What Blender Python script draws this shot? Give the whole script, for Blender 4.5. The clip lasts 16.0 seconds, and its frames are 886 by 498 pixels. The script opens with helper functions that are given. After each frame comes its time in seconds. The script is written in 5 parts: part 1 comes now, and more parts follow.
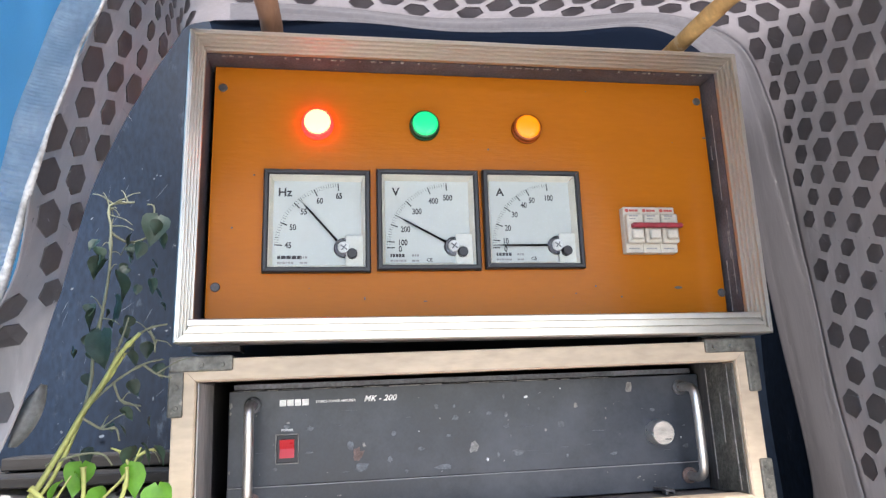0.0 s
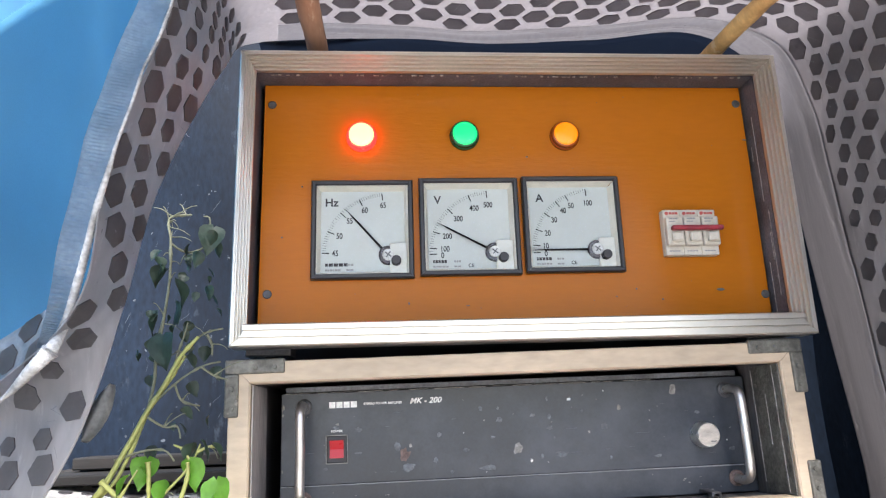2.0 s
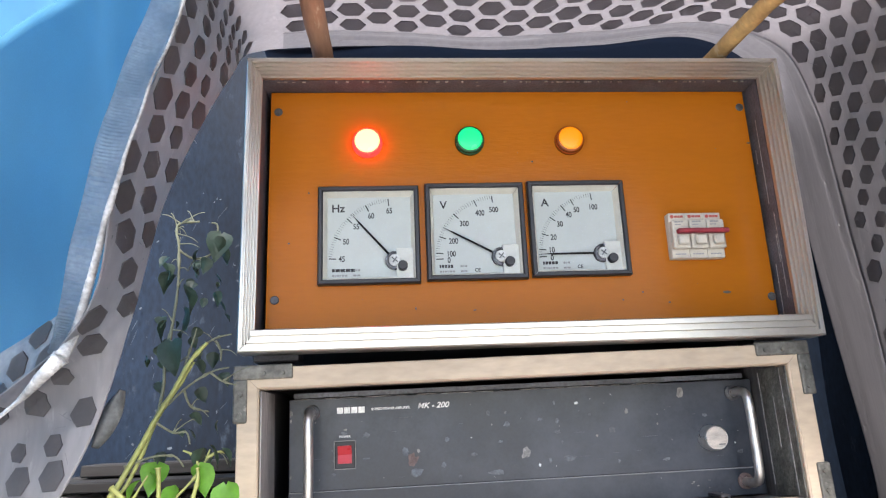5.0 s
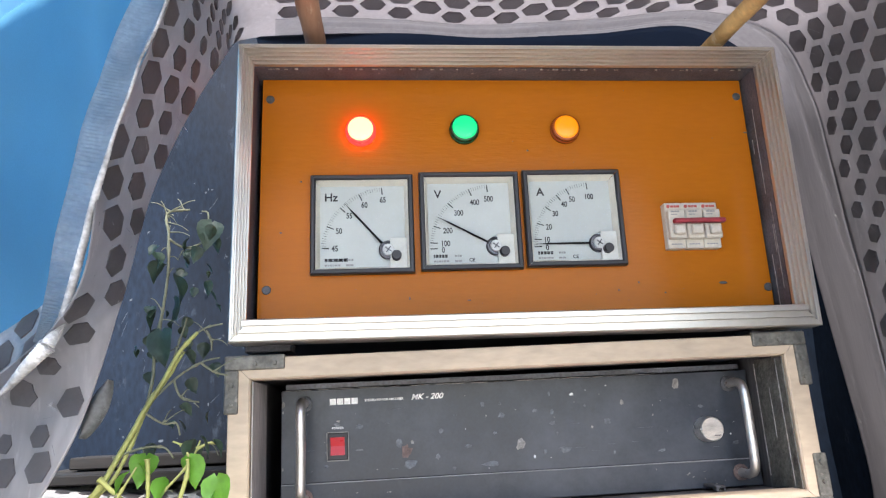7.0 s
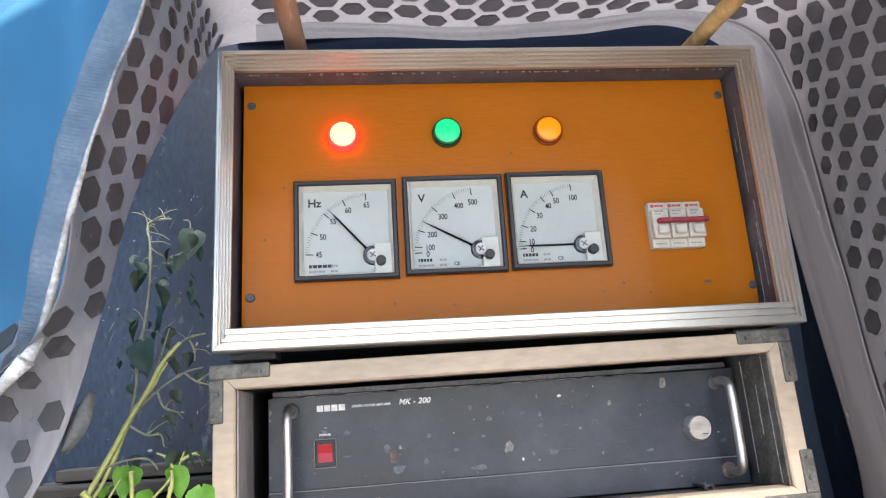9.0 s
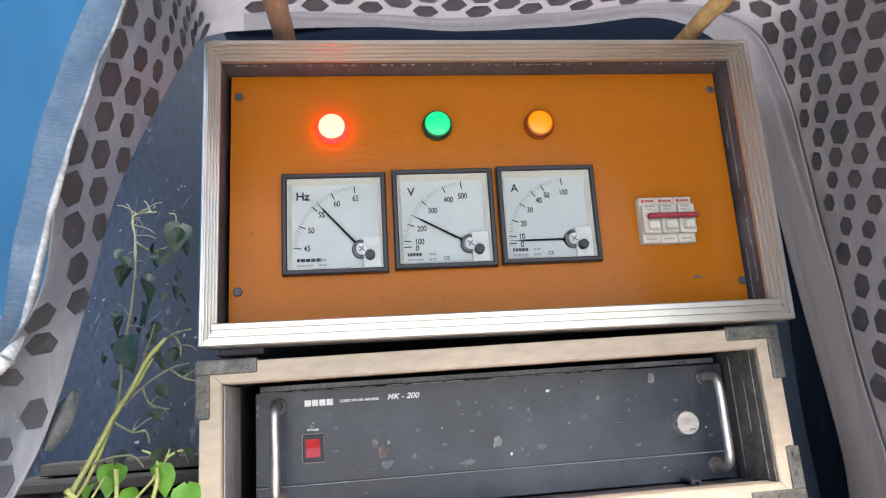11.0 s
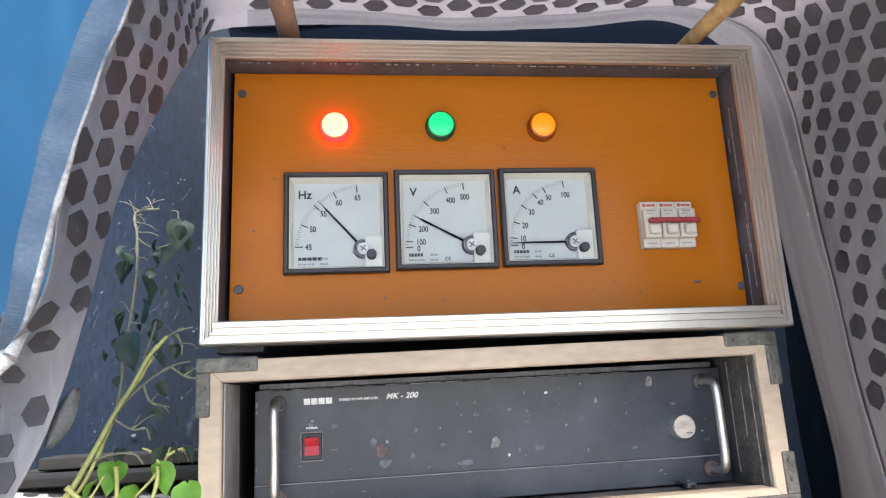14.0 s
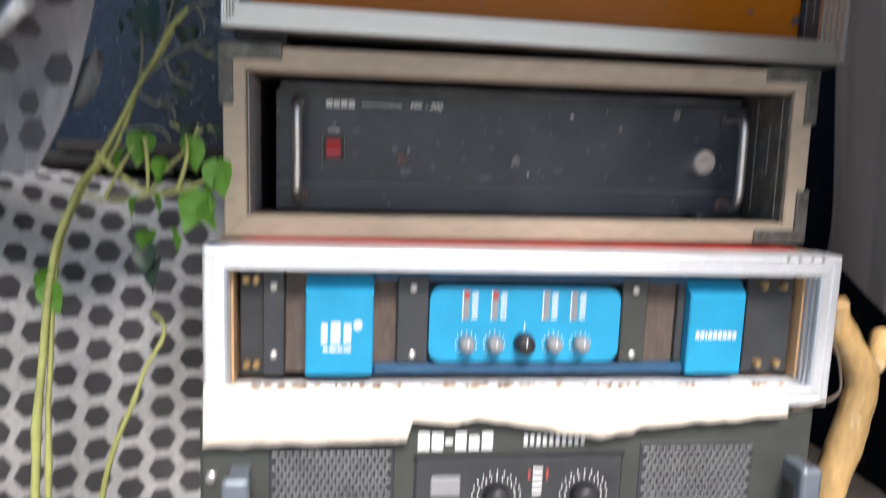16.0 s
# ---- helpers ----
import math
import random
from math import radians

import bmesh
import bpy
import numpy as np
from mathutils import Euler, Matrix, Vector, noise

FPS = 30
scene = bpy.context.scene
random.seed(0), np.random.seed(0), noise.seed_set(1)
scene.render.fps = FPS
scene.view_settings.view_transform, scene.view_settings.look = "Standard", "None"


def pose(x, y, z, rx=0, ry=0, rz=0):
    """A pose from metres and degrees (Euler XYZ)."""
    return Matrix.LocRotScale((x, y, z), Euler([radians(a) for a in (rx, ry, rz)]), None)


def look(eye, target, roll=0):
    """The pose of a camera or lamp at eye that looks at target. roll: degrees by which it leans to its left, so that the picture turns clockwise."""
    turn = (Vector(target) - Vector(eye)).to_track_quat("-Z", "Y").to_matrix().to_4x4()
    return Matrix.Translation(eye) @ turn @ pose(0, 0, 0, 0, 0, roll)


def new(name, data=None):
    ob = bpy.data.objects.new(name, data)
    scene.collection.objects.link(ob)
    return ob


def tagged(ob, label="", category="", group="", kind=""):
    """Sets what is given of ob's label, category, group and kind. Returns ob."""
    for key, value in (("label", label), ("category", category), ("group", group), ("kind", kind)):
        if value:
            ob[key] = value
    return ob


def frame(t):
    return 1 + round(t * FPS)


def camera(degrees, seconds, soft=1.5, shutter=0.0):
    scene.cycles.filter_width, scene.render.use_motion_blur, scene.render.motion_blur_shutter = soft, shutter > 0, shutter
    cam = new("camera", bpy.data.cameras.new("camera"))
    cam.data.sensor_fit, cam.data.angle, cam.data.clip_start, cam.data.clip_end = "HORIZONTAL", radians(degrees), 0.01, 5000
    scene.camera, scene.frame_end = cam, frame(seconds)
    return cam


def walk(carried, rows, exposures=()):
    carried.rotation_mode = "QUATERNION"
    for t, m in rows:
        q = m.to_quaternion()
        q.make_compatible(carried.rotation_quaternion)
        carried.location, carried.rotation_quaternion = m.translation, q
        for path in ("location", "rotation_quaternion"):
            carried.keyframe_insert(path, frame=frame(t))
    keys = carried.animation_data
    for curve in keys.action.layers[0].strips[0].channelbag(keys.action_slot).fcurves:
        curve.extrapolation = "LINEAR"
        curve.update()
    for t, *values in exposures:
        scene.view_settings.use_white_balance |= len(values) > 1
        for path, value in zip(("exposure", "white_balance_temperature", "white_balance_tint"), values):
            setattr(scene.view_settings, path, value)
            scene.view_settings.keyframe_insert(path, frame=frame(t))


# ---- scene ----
cam = camera(65.96, 16.0, soft=1.2, shutter=0.5)
# seconds, eye x y z, then the turns about x, y and z
ROWS = [
    (0, -0.1214, -0.6115, 0.5127, 102.76, 1.81, -8.32),
    (0.5, -0.1163, -0.6210, 0.5150, 103.38, 3.08, -8.37),
    (1, -0.1073, -0.6264, 0.5103, 103.65, 2.89, -6.65),
    (1.5, -0.1151, -0.6311, 0.5034, 104.47, 2.01, -4.67),
    (2, -0.1180, -0.6283, 0.5025, 103.93, 1.84, -4.21),
    (2.5, -0.1175, -0.6276, 0.5041, 104.34, 2.73, -4.33),
    (3, -0.1163, -0.6311, 0.5039, 104.41, 2.30, -3.79),
    (3.5, -0.1179, -0.6269, 0.5038, 104.06, 2.38, -4.13),
    (4, -0.1193, -0.6298, 0.5034, 104.43, 2.37, -4.00),
    (6.3, -0.1242, -0.6236, 0.4951, 104.63, 2.08, -4.02),
    (6.5, -0.1222, -0.6218, 0.4959, 104.39, 2.26, -4.23),
    (7, -0.1222, -0.6208, 0.4968, 104.12, 2.28, -4.46),
    (7.5, -0.1209, -0.6207, 0.4978, 104.13, 2.43, -4.67),
    (8, -0.1195, -0.6188, 0.4983, 104.02, 2.76, -4.83),
    (8.5, -0.1180, -0.6242, 0.4995, 104.44, 3.05, -4.46),
    (9, -0.1140, -0.6211, 0.4999, 104.14, 3.48, -4.75),
    (9.2, -0.1136, -0.6167, 0.4999, 103.69, 3.58, -4.88),
    (11.5, -0.1114, -0.6201, 0.5123, 102.98, 3.22, -5.78),
    (12, -0.1097, -0.6278, 0.5167, 103.21, 3.16, -5.87),
    (12.5, -0.1084, -0.6252, 0.5181, 102.97, 3.55, -6.07),
    (13, -0.1134, -0.6279, 0.5161, 103.18, 2.67, -5.89),
    (13.5, -0.1150, -0.6247, 0.5178, 102.70, 2.75, -6.13),
    (14, -0.1180, -0.6203, 0.5151, 102.36, 2.49, -6.21),
    (14.5, -0.1125, -0.6203, 0.5205, 102.17, 3.55, -6.82),
    (15, -0.1092, -0.6163, 0.5244, 100.10, 4.46, -7.87),
    (15.3, -0.1260, -0.6160, 0.5192, 98.22, 2.03, -7.36),
    (15.5, -0.1366, -0.6095, 0.5211, 94.10, -0.56, -7.52),
    (15.6, -0.1493, -0.6015, 0.5179, 91.42, -1.05, -8.98),
    (15.7, -0.1506, -0.6050, 0.5058, 89.26, -0.90, -8.35),
    (15.8, -0.1465, -0.6049, 0.4989, 86.51, -1.35, -7.43),
    (15.9, -0.1496, -0.6000, 0.4939, 83.90, -2.18, -7.63),
    (16, -0.1472, -0.5991, 0.4745, 82.31, -2.31, -7.13),
]
walk(cam, [(r[0], pose(*r[1:])) for r in ROWS], exposures=((0.0, 2.18, 6500, 12.5), (0.5, 2.04, 6500, 12.5), (1.0, 1.90, 6500, 12.5), (2.0, 2.06, 6500, 12.5), (14.5, 2.02, 6500, 12.5), (15.0, 1.90, 6500, 12.5), (15.5, 1.66, 6500, 13), (15.8, 1.14, 6500, 13), (16.0, 0.78, 6500, 13)))

# ---- light: open shade under a bright hazy sky, weak broad sun from behind the viewer ----
world = bpy.data.worlds.new("world")
scene.world = world
world.use_nodes = True
wn = world.node_tree.nodes
sky = wn.new("ShaderNodeTexSky")
sky.sky_type, sky.sun_disc = "NISHITA", False
sky.sun_elevation, sky.sun_rotation = radians(50), radians(175)
sky.air_density, sky.dust_density = 1.0, 1.0
wn["Background"].inputs["Strength"].default_value = 0.10
world.node_tree.links.new(sky.outputs["Color"], wn["Background"].inputs["Color"])
sun = new("sun", bpy.data.lights.new("sun", "SUN"))
sun.data.energy, sun.data.angle, sun.data.color = 4.6, radians(22), (1.0, 0.96, 0.91)
sun.matrix_world = look((0.16, -1.9, 2.27), (0, 0, 0))


# ---- materials ----
def mat(name, base, rough=0.5, metal=0.0, vary=0.15, scale=30.0, grain=400.0, bump=0.15, spots=None, spot_at=0.62, spot_scale=60.0, stretch=(1, 1, 1), coat=0.0, soft=0.05):
    """Base colour broken up by two scales of noise, spots of a second colour, fine relief."""
    m = bpy.data.materials.new(name)
    m.use_nodes = True
    n, link = m.node_tree.nodes, m.node_tree.links.new
    p = n["Principled BSDF"]
    co = n.new("ShaderNodeTexCoord")
    mp = n.new("ShaderNodeMapping")
    mp.inputs["Scale"].default_value = stretch
    link(co.outputs["Object"], mp.inputs["Vector"])
    def tex(s, detail=4):
        t = n.new("ShaderNodeTexNoise")
        t.inputs["Scale"].default_value, t.inputs["Detail"].default_value = s, detail
        link(mp.outputs["Vector"], t.inputs["Vector"])
        return t
    big, fine = tex(scale), tex(grain, 3)
    ramp = n.new("ShaderNodeMapRange")
    ramp.inputs["From Min"].default_value, ramp.inputs["From Max"].default_value = 0.3, 0.7
    ramp.inputs["To Min"].default_value, ramp.inputs["To Max"].default_value = 1 - vary, 1 + vary
    link(big.outputs["Fac"], ramp.inputs["Value"])
    ramp2 = n.new("ShaderNodeMapRange")
    ramp2.inputs["From Min"].default_value, ramp2.inputs["From Max"].default_value = 0.3, 0.7
    ramp2.inputs["To Min"].default_value, ramp2.inputs["To Max"].default_value = 1 - vary * 0.6, 1 + vary * 0.6
    link(fine.outputs["Fac"], ramp2.inputs["Value"])
    mul = n.new("ShaderNodeMath")
    mul.operation = "MULTIPLY"
    link(ramp.outputs["Result"], mul.inputs[0])
    link(ramp2.outputs["Result"], mul.inputs[1])
    col = n.new("ShaderNodeVectorMath")
    col.operation = "SCALE"
    col.inputs[0].default_value = base
    link(mul.outputs[0], col.inputs["Scale"])
    out = col.outputs["Vector"]
    if spots:
        sp = tex(spot_scale, 6)
        sp.inputs["Roughness"].default_value = 0.7
        edge = n.new("ShaderNodeMapRange")
        edge.inputs["From Min"].default_value, edge.inputs["From Max"].default_value = spot_at, spot_at + soft
        link(sp.outputs["Fac"], edge.inputs["Value"])
        mix = n.new("ShaderNodeMix")
        mix.data_type = "RGBA"
        link(edge.outputs["Result"], mix.inputs["Factor"])
        link(out, mix.inputs["A"])
        mix.inputs["B"].default_value = (*spots, 1)
        out = mix.outputs["Result"]
    link(out, p.inputs["Base Color"])
    rr = n.new("ShaderNodeMapRange")
    rr.inputs["To Min"].default_value, rr.inputs["To Max"].default_value = max(rough - 0.1, 0.02), min(rough + 0.1, 1)
    link(big.outputs["Fac"], rr.inputs["Value"])
    link(rr.outputs["Result"], p.inputs["Roughness"])
    p.inputs["Metallic"].default_value = metal
    p.inputs["Coat Weight"].default_value = coat
    if bump:
        b = n.new("ShaderNodeBump")
        b.inputs["Strength"].default_value, b.inputs["Distance"].default_value = bump, 0.001
        link(fine.outputs["Fac"], b.inputs["Height"])
        link(b.outputs["Normal"], p.inputs["Normal"])
    return m


def glow(name, color, strength, base):
    m = mat(name, base, 0.25, vary=0.05, bump=0)
    p = m.node_tree.nodes["Principled BSDF"]
    p.inputs["Emission Color"].default_value = (*color, 1)
    p.inputs["Emission Strength"].default_value = strength
    return m


ALU = mat("aluminium", (0.61, 0.575, 0.52), 0.32, 0.85, 0.05, 14, 300, 0.06, (0.35, 0.33, 0.30), 0.76, 140)
ALU_PALE = mat("pale_aluminium", (0.82, 0.83, 0.85), 0.40, 0.55, 0.08, 14, 300, 0.10, (0.5, 0.48, 0.45), 0.72, 80)
BLACK_LINER = mat("black_liner", (0.072, 0.072, 0.085), 0.5, 0, 0.45, 30, 500, 0.3, (0.34, 0.33, 0.33), 0.66, 110)
ORANGE = mat("orange_paint", (0.385, 0.119, 0.008), 0.16, 0, 0.045, 9, 150, 0.26, (0.36, 0.12, 0.02), 0.76, 30, (0.4, 1, 1.6), 0.0)
ORANGE.node_tree.nodes["Principled BSDF"].inputs["Specular IOR Level"].default_value = 0.14
METER_BLACK = mat("black_bezel", (0.018, 0.018, 0.022), 0.45, 0, 0.2, 60, 700, 0.1, (0.12, 0.11, 0.10), 0.72, 200)
CREAM = mat("cream_plastic", (0.63, 0.61, 0.54), 0.5, 0, 0.06, 60, 500, 0.05)
DIAL = mat("dial_plate", (0.46, 0.505, 0.50), 0.55, 0, 0.03, 40, 400, 0.03)
INK = mat("black_ink", (0.02, 0.02, 0.025), 0.6, 0, 0.1, 60, 500, 0)
SILVER = mat("silver_metal", (0.72, 0.70, 0.67), 0.3, 0.9, 0.15, 120, 700, 0.1, (0.2, 0.17, 0.14), 0.68, 220)
STEEL_DARK = mat("dark_steel", (0.10, 0.10, 0.11), 0.5, 0.7, 0.3, 150, 700, 0.2)
LAMP_RED = glow("red_lamp_core", (1.0, 0.36, 0.12), 1.3, (0.8, 0.1, 0.05))
LAMP_RED_RIM = glow("red_lamp_rim", (1.0, 0.006, 0.005), 3.0, (0.7, 0.03, 0.02))
LAMP_GREEN = glow("green_lamp", (0.0, 0.62, 0.16), 0.42, (0.0, 0.28, 0.07))
LAMP_GREEN_RIM = mat("green_lens", (0.004, 0.06, 0.025), 0.2, 0, 0.1, bump=0)
LAMP_AMBER = glow("amber_lamp", (1.0, 0.27, 0.0), 0.22, (0.60, 0.15, 0.0))
LAMP_AMBER_RIM = mat("amber_lens", (0.26, 0.05, 0.006), 0.2, 0, 0.1, bump=0)
BREAKER = mat("breaker_plastic", (0.50, 0.465, 0.405), 0.5, 0, 0.12, 80, 500, 0.08, (0.36, 0.33, 0.28), 0.70, 160)
BREAKER_RED = mat("breaker_red", (0.26, 0.022, 0.035), 0.45, 0, 0.2, 90, 500, 0.05, (0.30, 0.14, 0.16), 0.6, 120, soft=0.2)
PRINT_GREY = mat("grey_print", (0.25, 0.25, 0.26), 0.6, 0, 0.1, bump=0)
PRINT_RED = mat("red_print", (0.42, 0.07, 0.06), 0.6, 0, 0.1, bump=0)
PRINT_WHITE = mat("white_print", (0.75, 0.75, 0.75), 0.6, 0, 0.15, 200, 800, bump=0)
AGED_WOOD = mat("aged_pale_wood", (0.45, 0.36, 0.265), 0.6, 0, 0.18, 14, 150, 0.4, (0.19, 0.145, 0.11), 0.66, 80, (0.35, 1, 1), soft=0.16)
GRIMY = mat("grimy_lining", (0.075, 0.07, 0.07), 0.4, 0, 0.5, 25, 300, 0.4, (0.38, 0.36, 0.35), 0.66, 70, (1, 1, 0.10))
# Pale scuffed brown-grey, carrying the light on the case's left inner wall.
LIT_BROWN_GREY = mat("lit_scuffed_brown_grey", (0.38, 0.35, 0.335), 0.4, 0, 0.35, 30, 300, 0.3, (0.10, 0.09, 0.09), 0.6, 60, (1, 1, 0.3), soft=0.1)
HUB_GREY = mat("dull_grey_metal", (0.50, 0.51, 0.50), 0.45, 0.4, 0.3, 200, 700, 0.1)
COVER = mat("pale_plastic_cover", (0.56, 0.58, 0.55), 0.45, 0, 0.06, 60, 500, 0.05)
WORN_STEEL = mat("worn_steel_corner", (0.13, 0.125, 0.11), 0.55, 0.5, 0.4, 60, 300, 0.6, (0.34, 0.31, 0.27), 0.62, 110, soft=0.12)
# Soft paler blotches paint hazy reflections along with smudges on the enamel.
AMP_BLACK = mat("black_enamel", (0.024, 0.030, 0.042), 0.33, 0, 0.22, 10, 400, 0.04, (0.070, 0.076, 0.092), 0.46, 9, soft=0.30)
RED_ROCKER = mat("red_rocker", (0.46, 0.012, 0.02), 0.3, 0, 0.05, 80, 400, 0.03)
CHROME = mat("worn_chrome", (0.62, 0.58, 0.55), 0.36, 0.9, 0.1, 80, 500, 0.1, (0.25, 0.16, 0.12), 0.64, 90)
SCUFF = mat("pale_scuff", (0.24, 0.23, 0.22), 0.8, 0, 0.4, 200, 700, 0.3)
SCUFF_DIM = mat("dull_scuff", (0.115, 0.125, 0.14), 0.7, 0, 0.5, 120, 500, 0.3)
RUST = mat("rust_spot", (0.15, 0.105, 0.095), 0.9, 0, 0.4, 200, 700, 0.4)
CASE_RED = mat("red_laminate", (0.62, 0.07, 0.05), 0.45, 0, 0.15, 20, 400, 0.1)
PLYWOOD = mat("plywood", (0.62, 0.38, 0.20), 0.65, 0, 0.15, 15, 200, 0.25, None, 0.6, 60, (1, 0.3, 1))
AMP_BLUE = mat("bright_blue_enamel", (0.012, 0.30, 0.52), 0.38, 0, 0.08, 30, 500, 0.06)
AMP_NAVY = mat("deep_blue_trim", (0.015, 0.075, 0.16), 0.4, 0, 0.1, 30, 500, 0.06)
CHARCOAL = mat("charcoal_plastic", (0.040, 0.042, 0.046), 0.5, 0, 0.2, 40, 500, 0.15, (0.14, 0.14, 0.14), 0.72, 80)
VENT_CLOTH = mat("brown_vent_cloth", (0.115, 0.085, 0.07), 0.85, 0, 0.2, 60, 700, 0.4, None, 0.6, 60, (4, 1, 1))
BRASS = mat("brass_screw", (0.60, 0.40, 0.18), 0.4, 0.8, 0.2, 100, 500, 0.1)
CARDBOARD = mat("pale_torn_card", (0.80, 0.71, 0.60), 0.85, 0, 0.12, 20, 200, 0.5)
QT_BODY = mat("dark_green_grey_plastic", (0.050, 0.053, 0.047), 0.5, 0, 0.15, 30, 500, 0.2)
QT_GRILLE = mat("grille_metal", (0.85, 0.85, 0.82), 0.45, 0.3, 0.25, 60, 500, 0.1)
QT_HANDLE = mat("blue_grey_metal", (0.20, 0.23, 0.27), 0.35, 0.5, 0.1, 60, 500, 0.1)
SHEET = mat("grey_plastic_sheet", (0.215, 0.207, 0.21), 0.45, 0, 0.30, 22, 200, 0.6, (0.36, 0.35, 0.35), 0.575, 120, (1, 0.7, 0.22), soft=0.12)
BORDER = mat("smoky_grey_border", (0.185, 0.182, 0.188), 0.4, 0, 0.35, 18, 200, 0.5, (0.23, 0.228, 0.23), 0.54, 60, (1, 0.7, 0.25), soft=0.18)
# Lit copy of SHEET: sunlight on the lower sheet is put into the colour.
SHEET_LIT = mat("lit_grey_plastic_sheet", (0.37, 0.36, 0.345), 0.5, 0, 0.22, 13, 200, 0.4, (0.40, 0.39, 0.37), 0.62, 34)
HEX = mat("dark_hexagon", (0.066, 0.062, 0.064), 0.6, 0, 0.28, 22, 300, 0.3, (0.17, 0.16, 0.155), 0.66, 60)
GATHER = mat("bluish_film", (0.42, 0.44, 0.46), 0.45, 0, 0.4, 40, 300, 0.4)
TAB = mat("dim_grey_plastic", (0.16, 0.165, 0.165), 0.5, 0, 0.3, 40, 300, 0.3)
HEM = mat("pale_crumpled_hem", (0.40, 0.40, 0.40), 0.5, 0, 0.5, 40, 300, 0.4)
# Near-black navy: the shade inside the hood is put into the colour.
SHADE_NAVY = mat("shade_navy", (0.0045, 0.0085, 0.0165), 0.7, 0, 0.45, 6, 200, 0.2, (0.030, 0.040, 0.056), 0.60, 34, (1, 1, 0.4), soft=0.14)
SHADE_NAVY.node_tree.nodes["Principled BSDF"].inputs["Specular IOR Level"].default_value = 0.12
REAR_FILM = mat("navy_film", (0.014, 0.019, 0.030), 0.6, 0, 0.3, 8, 200, 0.2)
BLUE_TARP = mat("blue_tarp", (0.050, 0.19, 0.31), 0.55, 0, 0.22, 3, 300, 0.2)
HAZE_SHEET = mat("hazy_light_sheet", (0.22, 0.52, 0.72), 0.6, 0, 0.10, 3, 300, 0.2)
STICK = mat("brown_stick", (0.34, 0.19, 0.12), 0.7, 0, 0.2, 30, 200, 0.5, (0.52, 0.38, 0.27), 0.60, 60, (1, 0.2, 1))
STICK_PALE = mat("pale_peeled_stick", (0.56, 0.35, 0.14), 0.65, 0, 0.25, 30, 200, 0.6, (0.62, 0.46, 0.26), 0.56, 40, (1, 1, 0.3))
STEM = mat("green_stem", (0.24, 0.25, 0.075), 0.55, 0, 0.25, 30, 300, 0.2)
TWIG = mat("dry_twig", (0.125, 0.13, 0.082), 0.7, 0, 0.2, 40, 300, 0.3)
LEAF = mat("fresh_leaf", (0.080, 0.215, 0.022), 0.45, 0, 0.3, 60, 300, 0.3)
# Darker copy of the leaf green, with the shade among the leaves painted in.
LEAF_SHADED = mat("shaded_leaf", (0.013, 0.030, 0.018), 0.55, 0, 0.3, 60, 300, 0.3)
EARTH_SHADED = mat("shaded_earth", (0.045, 0.036, 0.030), 0.9, 0, 0.4, 12, 90, 0.8, (0.10, 0.085, 0.07), 0.62, 30)
EARTH = mat("dusty_pale_ground", (0.38, 0.36, 0.33), 0.95, 0, 0.3, 4, 60, 0.8, (0.28, 0.25, 0.2), 0.62, 20)
CABLE = mat("brown_cable", (0.12, 0.09, 0.07), 0.5, 0, 0.1, bump=0)

for tarp, tint, share in ((BLUE_TARP, (0.15, 0.40, 0.58), 0.5), (HAZE_SHEET, (0.35, 0.65, 0.85), 0.4), (SHEET, (0.68, 0.65, 0.665), 0.43), (BORDER, (0.54, 0.525, 0.54), 0.43), (GATHER, (0.44, 0.52, 0.60), 0.60), (HEX, (0.42, 0.40, 0.42), 0.42), (REAR_FILM, (0.085, 0.105, 0.145), 0.55), (LEAF, (0.25, 0.55, 0.04), 0.35)):
    nt = tarp.node_tree
    thin = nt.nodes.new("ShaderNodeBsdfTranslucent")
    thin.inputs["Color"].default_value = (*tint, 1)
    both = nt.nodes.new("ShaderNodeMixShader")
    both.inputs[0].default_value = share
    nt.links.new(nt.nodes["Principled BSDF"].outputs[0], both.inputs[1])
    nt.links.new(thin.outputs[0], both.inputs[2])
    nt.links.new(both.outputs[0], nt.nodes["Material Output"].inputs["Surface"])

nt = GATHER.node_tree
clear = nt.nodes.new("ShaderNodeBsdfTransparent")
veil = nt.nodes.new("ShaderNodeMixShader")
veil.inputs[0].default_value = 0.35
nt.links.new(nt.nodes["Material Output"].inputs["Surface"].links[0].from_socket, veil.inputs[1])
nt.links.new(clear.outputs[0], veil.inputs[2])
nt.links.new(veil.outputs[0], nt.nodes["Material Output"].inputs["Surface"])

glass = bpy.data.materials.new("clear_glass")
glass.use_nodes = True
gp = glass.node_tree.nodes["Principled BSDF"]
gp.inputs["Base Color"].default_value = (1, 1, 1, 1)
gp.inputs["Roughness"].default_value = 0.03
gp.inputs["Transmission Weight"].default_value = 1.0
gp.inputs["IOR"].default_value = 1.12

# ---- building helpers: meshes are written in world places and hung under a root at the thing's base ----
BASE = {}


def thing(name, at, label, category, group="", kind=""):
    ob = new(name)
    ob.location = at
    ob.empty_display_size = 0.02
    BASE[ob] = Vector(at)
    return tagged(ob, label, category, group, kind)


def part(name, bm, material, parent, label=""):
    me = bpy.data.meshes.new(name)
    bmesh.ops.translate(bm, verts=bm.verts, vec=-BASE[parent])
    bm.to_mesh(me)
    bm.free()
    me.materials.append(material)
    ob = new(name, me)
    ob.parent = parent
    BASE[ob] = BASE[parent]
    return tagged(ob, label)


